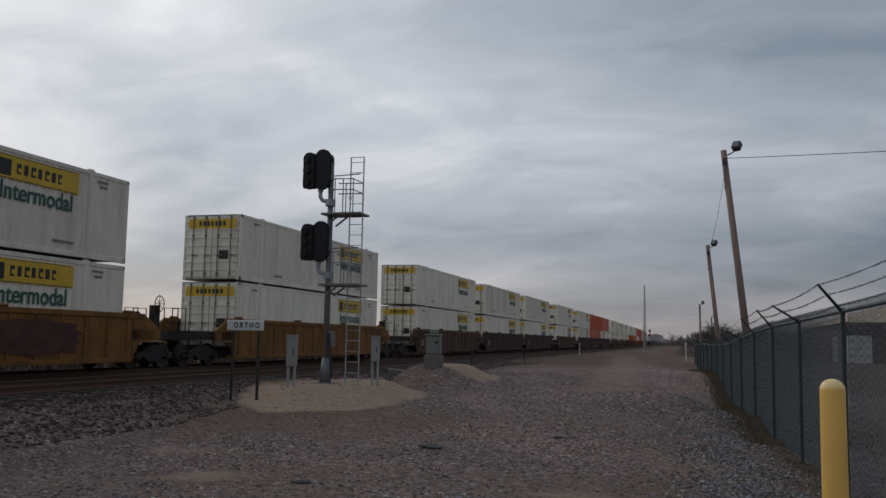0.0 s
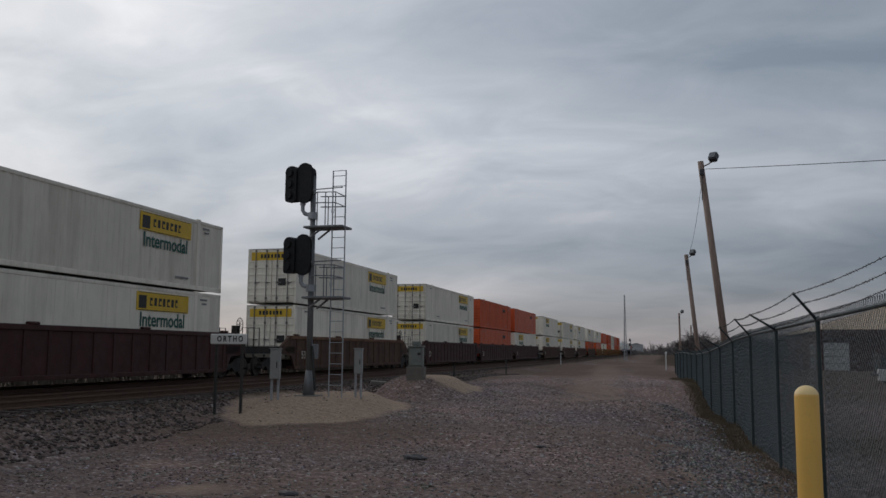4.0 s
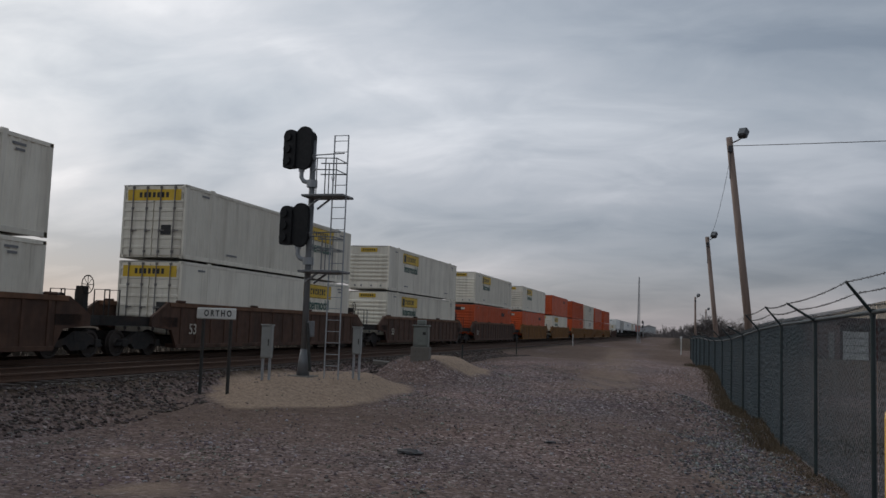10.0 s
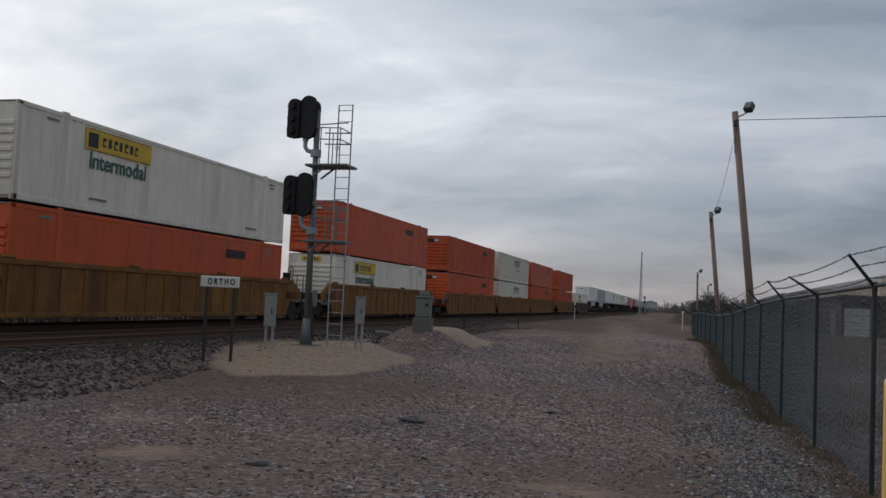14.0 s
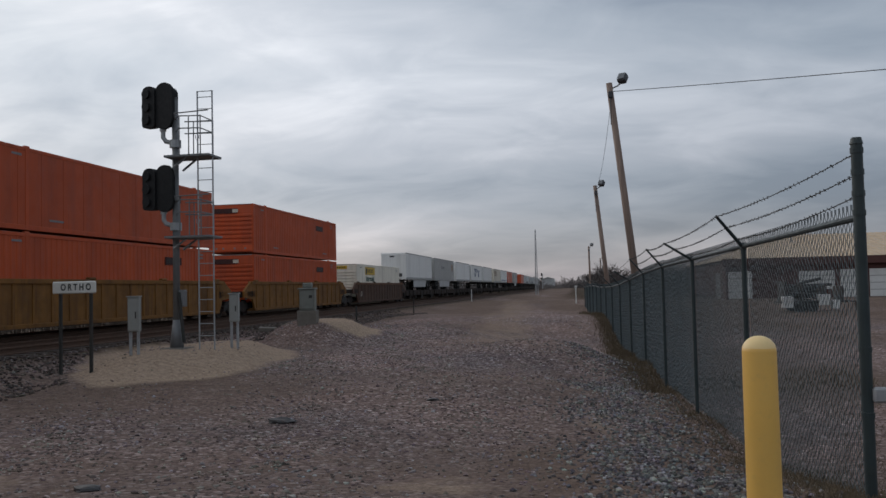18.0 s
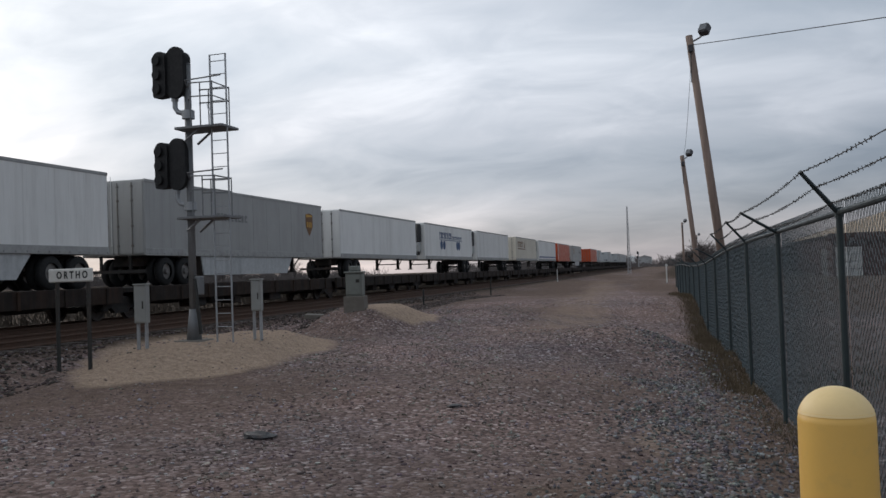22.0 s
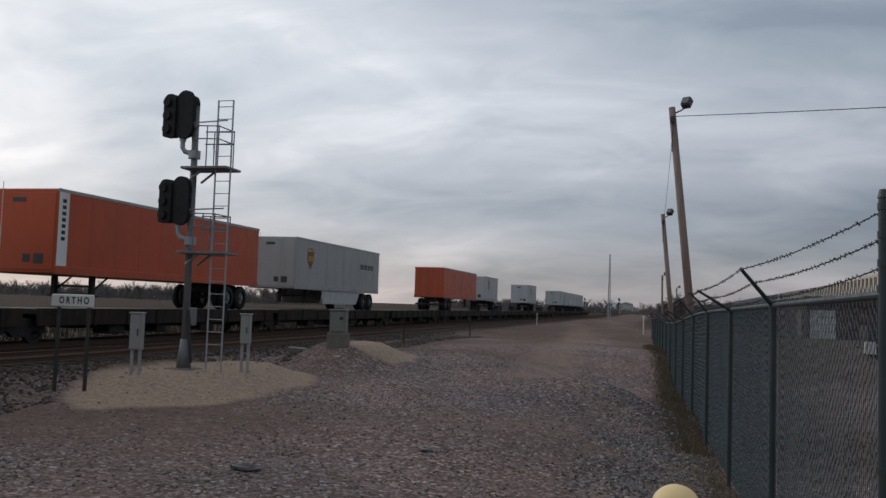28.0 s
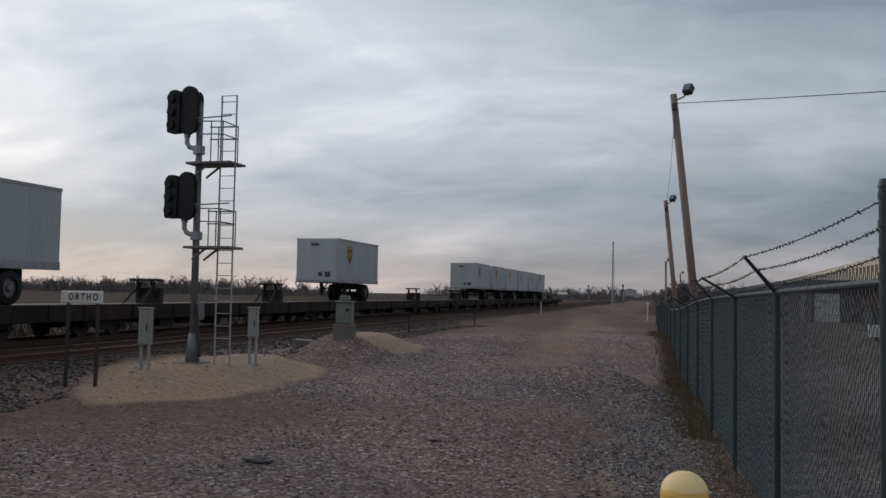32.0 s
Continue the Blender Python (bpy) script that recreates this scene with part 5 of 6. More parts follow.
stub_box(-9.20, 20.7, 0.27, 0.22, 1.50, 0.84, "signal_case", "grey steel signal case on two legs", cabinet_grey, 12)
stub_box(-7.55, 22.9, 0.24, 0.2, 1.52, 0.74, "signal_case", "smaller grey steel signal case on two legs", cabinet_grey, 12)


def build_relay():
    x, y = -8.10, 30.6
    z = gz(x, y)
    c = thing("switch_cabinet", "grey-green steel cabinet on a concrete footing", "cabinet", at=pose(x, y, z, 0, 0, 8))
    bm = bmesh.new()
    box(bm, -0.34, 0.34, -0.28, 0.28, -0.2, 0.42, 0.02)
    part("footing", bm, concrete, c)
    bm = bmesh.new()
    box(bm, -0.27, 0.27, -0.22, 0.22, 0.42, 1.16, 0.02)
    part("case", bm, cabinet_green, c)
    bm = bmesh.new()
    box(bm, -0.31, 0.31, -0.27, 0.26, 1.16, 1.22, 0.02)
    part("rain_hood", bm, cabinet_green, c)
    bm = bmesh.new()
    box(bm, -0.16, 0.16, -0.14, 0.14, 1.22, 1.40, 0.03)
    part("vent_cap", bm, cabinet_green, c)
    bm = bmesh.new()
    box(bm, -0.23, 0.23, -0.245, -0.22, 0.48, 1.10, 0.008)
    part("door", bm, cabinet_green, c)
    bm = bmesh.new()
    box(bm, 0.08, 0.2, -0.26, -0.24, 0.86, 0.96)
    part("name_plate", bm, post_dark, c)
    # a low concrete slab lies beside it
    s = thing("concrete_slab", "low broken concrete slab beside the cabinet", "slab", at=pose(-9.6, 31.2, gz(-9.6, 31.2), 0, 4, 20))
    bm = bmesh.new()
    box(bm, -0.55, 0.55, -0.4, 0.4, -0.1, 0.06, 0.02)
    part("slab", bm, concrete, s)


build_relay()


def build_bollard():
    x, y = 2.94, 6.80
    z = gz(x, y)
    b = thing("bollard", "yellow domed plastic bollard standing in gravel", "bollard", at=pose(x, y, 0))

    def turned_part(name, prof, mat, label=""):
        bm = bmesh.new()
        seg = 48
        rings = [[bm.verts.new((r * math.cos(2 * math.pi * k / seg), r * math.sin(2 * math.pi * k / seg), h)) for k in range(seg)] for r, h in prof]
        for a, c in zip(rings, rings[1:]):
            for k in range(seg):
                bm.faces.new((a[k], a[(k + 1) % seg], c[(k + 1) % seg], c[k]))
        bm.faces.new(rings[-1])
        part(name, bm, mat, b, label, smooth=True)

    r, top = 0.106, 1.20
    turned_part("sleeve", [(r + 0.004, z - 0.15), (r + 0.002, 0.5), (r, top - 0.10), (r - 0.004, top - 0.07)], bollard_yellow)
    # same plastic as the sleeve; its paler colour has the overhead light painted in
    turned_part("dome_cap", [(r * math.cos(a) + 0.001, top - 0.10 + 0.10 * math.sin(a)) for a in np.linspace(0.22, math.pi / 2 - 0.06, 11)], bollard_lit, "yellow dome cap with skylight painted in as a paler tone")


build_bollard()


# ---- lamp poles and their wires ----
def lamp_pole(foot, top, r0, r1, lamp, label, thin=False):
    c = thing("lamp_pole", label, "lamp pole", "wooden lamp poles")
    bm = bmesh.new()
    f = Vector(foot)
    t = Vector(top)
    tube(bm, f, t, r0, r1, seg=16)
    part("pole", bm, pole_wood, c, smooth=True)
    lx, ly, lz = lamp
    bm = bmesh.new()
    polyline(bm, [(t.x, t.y, t.z - 0.25), (t.x + (lx - t.x) * 0.6, t.y, t.z - 0.12), (lx, ly, lz - 0.15)], 0.03, seg=6)
    part("lamp_arm", bm, galv, c)
    bm = bmesh.new()
    box(bm, -0.17, 0.17, -0.12, 0.16, -0.20, 0.18, 0.05)
    h = part("lamp_head", bm, lamp_grey, c)
    h.matrix_basis = pose(lx, ly, lz, -35, 0, -30)
    bm = bmesh.new()
    box(bm, -0.14, 0.14, -0.135, -0.12, -0.16, 0.14, 0.01)
    shared("lamp_glass", mesh_of(bm, "lamp_glass", lamp_glass), h)
    bm = bmesh.new()
    box(bm, t.x - 0.05, t.x + 0.12, t.y - 0.25, t.y - 0.13, t.z - 0.6, t.z - 0.35, 0.02)
    tube(bm, (t.x + 0.03, t.y - 0.16, t.z - 0.35), (t.x + 0.03, t.y - 0.14, t.z - 1.6), 0.02, seg=5)
    part("control_box", bm, lamp_grey, c)
    return c


lamp_pole((3.80, 34.1, -1.5), (2.72, 34.1, 9.14), 0.155, 0.115, (3.22, 34.05, 9.30), "tall weathered wooden pole with a floodlight")
lamp_pole((3.05, 54.3, -1.5), (2.18, 54.3, 7.56), 0.15, 0.115, (2.58, 54.25, 7.69), "weathered wooden pole with a floodlight")
lamp_pole((1.6, 105.0, -1.0), (1.5, 105.0, 6.1), 0.14, 0.10, (1.85, 105.0, 6.3), "distant wooden pole with a floodlight")
lamp_pole((3.2, 150.0, -1.0), (3.2, 150.0, 6.0), 0.14, 0.10, (3.6, 150.0, 6.1), "distant wooden pole with a floodlight")


def cable(a, b, sag, label, r=0.012, n=16):
    c = thing("overhead_cable", label, "cable", "cables of the lamp poles")
    a, b = Vector(a), Vector(b)
    bm = bmesh.new()
    pts = [a.lerp(b, k / n) - Vector((0, 0, sag * 4 * (k / n) * (1 - k / n))) for k in range(n + 1)]
    polyline(bm, pts, r, seg=4)
    part("wire", bm, wire_black, c)


cable((2.8, 34.0, 8.8), (21.0, 14.0, 5.12), 0.12, "thin black cable running off from the lamp pole", 0.014)
cable((2.75, 34.2, 8.3), (2.2, 54.2, 7.3), 0.6, "thin black cable slung between two lamp poles", 0.009)


# ---- the fence ----
fabric_vinyl = material("dull_green_mesh_vinyl", (0.082, 0.104, 0.110), 0.55, vary=0.2, scale=3, dirt=(0.10, 0.105, 0.10), bump=0)


def fence_x(y):
    return 4.35 - 0.048 * (y - 9.5)


def fence_top(y):
    return 2.12 - 0.010 * (y - 9.5) - 0.35 * float(smooth(24, 42, np.float64(y))) + 0.25 * float(smooth(48, 64, np.float64(y)))


FENCE_H = 3.12


def strand_mesh(x0, y0, top0, x1, y1, top1, pitch, r):
    """Chain-link fabric between two posts: zigzag wires, each a three-sided rod."""
    L = math.hypot(x1 - x0, y1 - y0)
    n = int(L / pitch)
    m = int(FENCE_H / pitch)
    k, j = np.meshgrid(np.arange(n), np.arange(m + 1), indexing="ij")
    u = (k + ((j + k) % 2)) * pitch / L
    u = np.clip(u + 0 * k, 0, 1)
    h = j * pitch
    off = np.where((j + k) % 2 == 0, 1, -1) * r
    ex, ey = (x1 - x0), (y1 - y0)
    px = x0 + ex * u - off
    py = y0 + ey * u
    rough_weave = np.random.default_rng(int(y0 * 10))
    pz = (top0 + (top1 - top0) * u) + 0.10 - h + np.where(j > 0, rough_weave.uniform(-0.3, 0.3, (n, 1)) * pitch, 0.0) + np.where(j > 0, rough_weave.uniform(-0.25, 0.25, h.shape) * pitch, 0.0)
    pts = np.stack([px, py, pz], -1)
    # the twisted ends stand straight up
    end = pts[:, :1].copy()
    end[..., 2] += pitch * 0.8
    pts = np.concatenate([end, pts], 1)
    tri = np.array([(1, 0, 0), (-0.5, 0.87, 0), (-0.5, -0.87, 0)]) * r
    ring = pts[:, :, None, :] + tri[None, None]
    nn, mm = pts.shape[:2]
    verts = ring.reshape(-1, 3)
    idx = np.arange(nn * mm * 3).reshape(nn, mm, 3)
    a, b = idx[:, :-1], idx[:, 1:]
    faces = np.stack([np.stack([a[..., i], a[..., (i + 1) % 3], b[..., (i + 1) % 3], b[..., i]], -1) for i in range(3)], 2).reshape(-1, 4)
    me = bpy.data.meshes.new("mesh_fabric")
    me.from_pydata(verts.tolist(), [], faces.tolist())
    me.materials.append(fabric_vinyl)
    return me


def build_fence():
    f = thing("chain_link_fence", "dark green chain-link fence with barbed wire on leaning arms", "fence")
    ys = [9.5] + [14.4 + 4.7 * k for k in range(14)]
    for i, y in enumerate(ys):
        x, top = fence_x(y), fence_top(y)
        bm = bmesh.new()
        if i == 0:
            tube(bm, (x, y, top - FENCE_H - 0.4), (x, y, 2.82), 0.052, seg=20)
            tube(bm, (x, y, 2.80), (x, y, 2.86), 0.06, 0.045, seg=20)
            part("corner_post", bm, green_vinyl, f, smooth=False)
            for z in (2.74, 2.54, 2.34, 2.16, 0.9, 0.3):
                bm = bmesh.new()
                tube(bm, (x, y, z - 0.025), (x, y, z + 0.025), 0.059, seg=16)
                part("band", bm, green_vinyl, f)
            bm = bmesh.new()
            box(bm, x + 0.03, x + 0.16, y - 0.10, y - 0.02, 0.42, 0.56, 0.02)
            polyline(bm, [(x + 0.1, y - 0.08, 0.5), (x + 0.3, y - 0.1, 0.47)], 0.015, seg=5)
            part("latch", bm, galv, f)
        else:
            tube(bm, (x, y, top - FENCE_H - 0.4), (x, y, top), 0.038, seg=12)
            part("post", bm, green_vinyl, f)
            lean = 0.62 if i % 3 != 2 else 0.95
            tip = (x - 0.72 * math.sin(lean), y - 0.55 * math.sin(lean), top + 0.54 * math.cos(lean))
            bm = bmesh.new()
            tube(bm, (x, y, top - 0.02), tip, 0.03, 0.022, seg=8)
            tube(bm, (x, y, top - 0.06), (x, y, top + 0.05), 0.05, seg=10)
            part("barb_arm", bm, green_vinyl, f)
        if i + 1 < len(ys):
            y1 = ys[i + 1]
            fine = y1 < 24
            me = strand_mesh(x + 0.05, y, top, fence_x(y1) + 0.05, y1, fence_top(y1), 0.06 if fine else 0.10, 0.005 if fine else 0.009)
            shared("mesh_fabric", me, f)
            bm = bmesh.new()
            tube(bm, (x, y, top), (fence_x(y1), y1, fence_top(y1)), 0.034, seg=10)
            part("top_rail", bm, green_vinyl, f)
            bm = bmesh.new()
            tube(bm, (x + 0.02, y, top - FENCE_H + 0.1), (fence_x(y1) + 0.02, y1, fence_top(y1) - FENCE_H + 0.1), 0.006, seg=4)
            part("tension_wire", bm, green_vinyl, f)
    # three strands of barbed wire, from the tall corner post over the arms
    for k, (frac, z0) in enumerate(((0.98, 2.72), (0.62, 2.52), (0.22, 2.32))):
        bm = bmesh.new()
        pts = []
        for i, y in enumerate(ys):
            x, top = fence_x(y), fence_top(y)
            if i == 0:
                pts.append(Vector((x, y, z0)))
            else:
                lean = 0.62 if i % 3 != 2 else 0.95
                pts.append(Vector((x - 0.72 * math.sin(lean) * frac, y - 0.55 * math.sin(lean) * frac, top + 0.54 * math.cos(lean) * frac)))
        for a, b in zip(pts, pts[1:]):
            n = 8
            for q in range(n):
                s = [a.lerp(b, v) - Vector((0, 0, 0.05 * 4 * v * (1 - v))) for v in (q / n, (q + 1) / n)]
                tube(bm, s[0], s[1], 0.0055, seg=4, caps=False)
            if a.y < 24:
                m = int((b - a).length / 0.125)
                rnd = random.Random(k * 31 + int(a.y))
                for q in range(m):
                    v = (q + 0.5) / m
                    c = a.lerp(b, v) - Vector((0, 0, 0.05 * 4 * v * (1 - v)))
                    for _ in range(2):
                        d = Vector((rnd.uniform(-1, 1), rnd.uniform(-0.5, 0.5), rnd.uniform(-1, 1))).normalized() * 0.022
                        tube(bm, c - d, c + d, 0.0045, seg=3, caps=False)
        part("barbed_wire", bm, barb_steel, f)


build_fence()

# ---- beyond the fence: a long shed and yard things ----
shed_wall = material("dark_red_shed_wall", (0.085, 0.035, 0.03), 0.7, vary=0.12, scale=0.6, dirt=(0.05, 0.03, 0.028))
shed_roof = material("tan_metal_roof", (0.50, 0.37, 0.24), 0.5, vary=0.08, scale=0.5, dirt=(0.32, 0.25, 0.18))
shed_white = material("white_shed_door", (0.62, 0.62, 0.60), 0.5, vary=0.05, scale=0.8, dirt=(0.4, 0.38, 0.34))
machine_dark = material("dark_yard_machinery", (0.04, 0.04, 0.042), 0.6, dirt=RUST, dirt_amount=0.5)


def build_shed():
    s = thing("shed", "long dark red shed with tan metal roof and white doors", "shed")
    x0, x1, y0, y1 = 16.9, 78.0, 105.0, 147.0
    z0 = gz(20, 105) - 0.3
    eave, ridge = 4.05, 7.6
    ym = (y0 + y1) / 2
    bm = bmesh.new()
    box(bm, x0, x1, y0, y1, z0, eave)
    part("wall", bm, shed_wall, s)
    # the hipped end of the roof
    bm = bmesh.new()
    a, b, c, d = (bm.verts.new(v) for v in ((x0 - 0.5, y0 - 0.6, eave - 0.05), (x0 - 0.5, y1 + 0.6, eave - 0.05), (x0 + 11, ym, ridge + 0.15), (x0 + 11, ym, eave - 0.05)))
    for f in ((a, b, c), (a, c, d), (b, d, c), (a, d, b)):
        bm.faces.new(f)
    part("roof_hip", bm, shed_roof, s)
    for a, b in ((y0 - 0.6, ym), (ym, y1 + 0.6)):
        bm = bmesh.new()
        za, zb = (eave - 0.05, ridge) if a < ym else (ridge, eave - 0.05)
        extrude_profile(bm, [(a, za), (b, zb), (b, zb + 0.15), (a, za + 0.15)], "x", x0 + 11, x1 + 0.5)
        lo, hi = ((a, za), (b, zb)) if a < ym else ((b, zb), (a, za))
        v = [bm.verts.new(p) for p in ((x0 - 0.5, lo[0], lo[1] + 0.15), (x0 + 11, lo[0], lo[1] + 0.15), (x0 + 11, hi[0], hi[1] + 0.15), (x0 + 11, lo[0], lo[1]), (x0 - 0.5, lo[0], lo[1]))]
        bm.faces.new((v[0], v[1], v[2]))
        bm.faces.new((v[0], v[4], v[3], v[1]))
        n = 60
        part("roof", bm, shed_roof, s)
        bm = bmesh.new()
        for k in range(n):
            x = x0 + 11 + k * (x1 - x0 - 11) / n
            extrude_profile(bm, [(a, za + 0.14), (b, zb + 0.14), (b, zb + 0.20), (a, za + 0.20)], "x", x, x + 0.07)
        tagged(part("roof_seams", bm, shed_roof, s), kind="stuff")
    bm = bmesh.new()
    box(bm, x0 - 0.4, x1 + 0.4, y0 - 0.68, y0 - 0.55, eave - 0.75, eave + 0.1)
    part("fascia", bm, shed_wall, s)
    for x, w, h0, h1 in ((17.2, 2.6, 0.0, 3.1), (24.9, 3.8, 0.9, 3.0), (29.3, 2.7, 0.0, 3.1), (32.4, 2.7, 0.0, 3.1), (37.0, 3.6, 0.0, 3.0), (42.5, 3.6, 0.0, 3.0), (48.5, 3.6, 0.0, 3.0)):
        bm = bmesh.new()
        zb = z0 + 0.3
        box(bm, x, x + w, y0 - 0.08, y0 + 0.02, zb + h0, zb + h1, 0.02)
        d = part("shed_door", bm, shed_white, s)
        bm = bmesh.new()
        for k in range(1, 4):
            z = zb + h0 + (h1 - h0) * k / 4
            box(bm, x, x + w, y0 - 0.10, y0 - 0.08, z - 0.03, z + 0.03)
        shared("door_seams", mesh_of(bm, "door_seams", dim_letters), d)
        tagged(d.children[0], kind="stuff")
    # lower wing along the west side
    bm = bmesh.new()
    box(bm, x0 - 0.05, x0 + 0.02, y0 + 4, y0 + 8, z0, 2.6)
    part("side_door", bm, dim_letters, s)
    # a roof vent
    bm = bmesh.new()
    tube(bm, (27, ym - 8, 5.6), (27, ym - 8, 7.5), 0.12, seg=8)
    part("roof_vent", bm, galv, s)


build_shed()


def build_machine():
    x, y = 14.8, 66.0
    z = gz(x, y)
    m = thing("equipment_trailer", "dark equipment trailer loaded with pipes and white boxes", "trailer", at=pose(x, y, z, 0, 0, 6))
    bm = bmesh.new()
    box(bm, 0, 4.6, -0.9, 0.9, 0.62, 0.78, 0.02)
    part("bed", bm, machine_dark, m)
    for xx in (1.2, 2.1):
        for y0 in (-1.0, 0.75):
            bm = bmesh.new()
            tube(bm, (xx, y0, 0.38), (xx, y0 + 0.25, 0.38), 0.38, seg=16)
            part("wheel", bm, rubber, m)
    for x0, x1, z0, z1 in ((0.05, 0.75, 0.3, 1.1), (2.5, 3.3, 0.45, 1.2), (3.4, 3.9, 0.2, 0.8)):
        bm = bmesh.new()
        box(bm, x0, x1, -1.05, -0.6, z0, z1, 0.03)
        part("white_box", bm, shed_white, m, "small white box")
    rnd = random.Random(4)
    for k in range(14):
        bm = bmesh.new()
        a = (rnd.uniform(0.2, 1.6), rnd.uniform(-0.8, 0.8), rnd.uniform(0.9, 2.0))
        tube(bm, a, (a[0] + rnd.uniform(1.6, 2.9), a[1] + rnd.uniform(-0.2, 0.2), a[2] + rnd.uniform(-0.5, 0.4)), rnd.uniform(0.05, 0.12), seg=8)
        part("pipe", bm, machine_dark, m)
    for xx in (0.3, 1.5, 3.0, 4.2):
        bm = bmesh.new()
        box(bm, xx - 0.06, xx + 0.06, -0.85, 0.85, 0.7, rnd.uniform(1.7, 2.3))
        part("stake_frame", bm, machine_dark, m)
    bm = bmesh.new()
    polyline(bm, [(4.6, 0.5, 0.7), (6.2, 0, 0.6)], 0.06, seg=6)
    polyline(bm, [(4.6, -0.5, 0.7), (6.2, 0, 0.6)], 0.06, seg=6)
    polyline(bm, [(5.4, 0, 0.65), (5.4, 0, -0.05)], 0.05, seg=6)
    part("drawbar", bm, machine_dark, m)


build_machine()


# ---- far things along the line ----
def build_far():
    t = thing("radio_tower", "tall thin grey lattice radio tower", "tower")
    x, y, top = -7.63, 150.0, 11.2
    z = -0.4
    r = 0.30
    legs = [(x + r * math.cos(a), y + r * math.sin(a)) for a in (0.4, 0.4 + 2.094, 0.4 + 4.189)]
    for lx, ly in legs:
        bm = bmesh.new()
        tube(bm, (lx, ly, z), (x + (lx - x) * 0.25, y + (ly - y) * 0.25, top), 0.055, 0.035, seg=6)
        part("leg", bm, galv, t)
    bm = bmesh.new()
    for k in range(18):
        h0, h1 = k / 18, (k + 1) / 18
        for i in range(3):
            a, b = legs[i], legs[(i + 1) % 3]
            f0, f1 = 1 - 0.75 * h0, 1 - 0.75 * h1
            tube(bm, (x + (a[0] - x) * f0, y + (a[1] - y) * f0, z + (top - z) * h0), (x + (b[0] - x) * f1, y + (b[1] - y) * f1, z + (top - z) * h1), 0.022, seg=4)
    tagged(part("bracing", bm, galv, t), kind="stuff")
    c = thing("line_building", "small pale building beside the track", "building")
    bm = bmesh.new()
    box(bm, -30.5, -22.5, 560, 570, -0.5, 6.0)
    part("wall", bm, skirt_grey, c)
    bm = bmesh.new()
    extrude_profile(bm, [(-31, 5.9), (-22, 5.9), (-26.5, 7.2)], "y", 559.5, 570.5)
    part("roof", bm, roof_metal, c)
    for i, (xx, yy, rr, hh) in enumerate(((-60, 610, 4.6, 6.0), (-53, 620, 5.0, 3.6), (-40, 640, 4.0, 8.0), (-75, 600, 3.2, 4.5))):
        d = thing("storage_tank", "white domed storage tank", "tank", "far storage tanks")
        bm = bmesh.new()
        prof = [(rr, -0.5), (rr, hh * 0.6)] + [(rr * math.cos(a), hh * 0.6 + hh * 0.4 * math.sin(a)) for a in (0.35, 0.7, 1.05, 1.4)]
        seg = 18
        rings = [[bm.verts.new((xx + q * math.cos(2 * math.pi * k / seg), yy + q * math.sin(2 * math.pi * k / seg), h)) for k in range(seg)] for q, h in prof]
        for a, b in zip(rings, rings[1:]):
            for k in range(seg):
                bm.faces.new((a[k], a[(k + 1) % seg], b[(k + 1) % seg], b[k]))
        bm.faces.new(rings[-1])
        part("shell", bm, shed_white, d, smooth=True)
    g = thing("far_shed", "long low pale shed far beyond the track", "shed")
    bm = bmesh.new()
    box(bm, -101, -63, 560, 580, -0.5, 2.6)
    part("wall", bm, skirt_grey, g)
    bm = bmesh.new()
    extrude_profile(bm, [(559, 2.6), (581, 2.6), (570, 4.2)], "x", -102, -62)
    part("roof", bm, roof_metal, g)
    for xx, yy, h in ((-43.0, 470.0, 7.5), (-20.8, 400.0, 7.0)):
        q = thing("distant_signal", "distant railway signal mast", "railway signal", "distant signals")
        bm = bmesh.new()
        tube(bm, (xx, yy, -0.4), (xx, yy, h), 0.18, seg=8)
        part("mast", bm, galv, q)
        for dz in (0.4, -1.6):
            bm = bmesh.new()
            box(bm, xx - 0.7, xx - 0.1, yy - 0.4, yy - 0.1, h + dz - 1.3, h + dz, 0.1)
            part("signal_head", bm, signal_black, q)
    k = thing("marker_post", "white marker post with a reflector head", "post")
    bm = bmesh.new()
    tube(bm, (0.35, 80, gz(0.35, 80) - 0.2), (0.35, 80, 1.35), 0.045, seg=10)
    part("post", bm, shed_white, k)
    bm = bmesh.new()
    tube(bm, (0.35, 79.95, 1.42), (0.35, 80.05, 1.42), 0.11, seg=14)
    part("reflector", bm, shed_white, k)
    for xx, yy, h in ((-10.8, 62.0, 1.1), (-11.2, 95.0, 1.3), (-10.6, 46.0, 0.8)):
        k = thing("track_marker", "thin short marker stake by the track", "stake", "stakes by the track")
        bm = bmesh.new()
        z = gz(xx, yy)
        box(bm, xx - 0.04, xx + 0.04, yy - 0.03, yy + 0.03, z - 0.1, z + h)
        part("stake", bm, post_dark if h < 1.2 else shed_white, k)


build_far()

# ---- bare trees ----
bark = material("grey_brown_bark", (0.075, 0.062, 0.055), 0.9, vary=0.25, scale=2.0, bump=0)
twigs = material("grey_brown_twigs", (0.12, 0.105, 0.10), 0.95, vary=0.3, scale=0.5, bump=0)


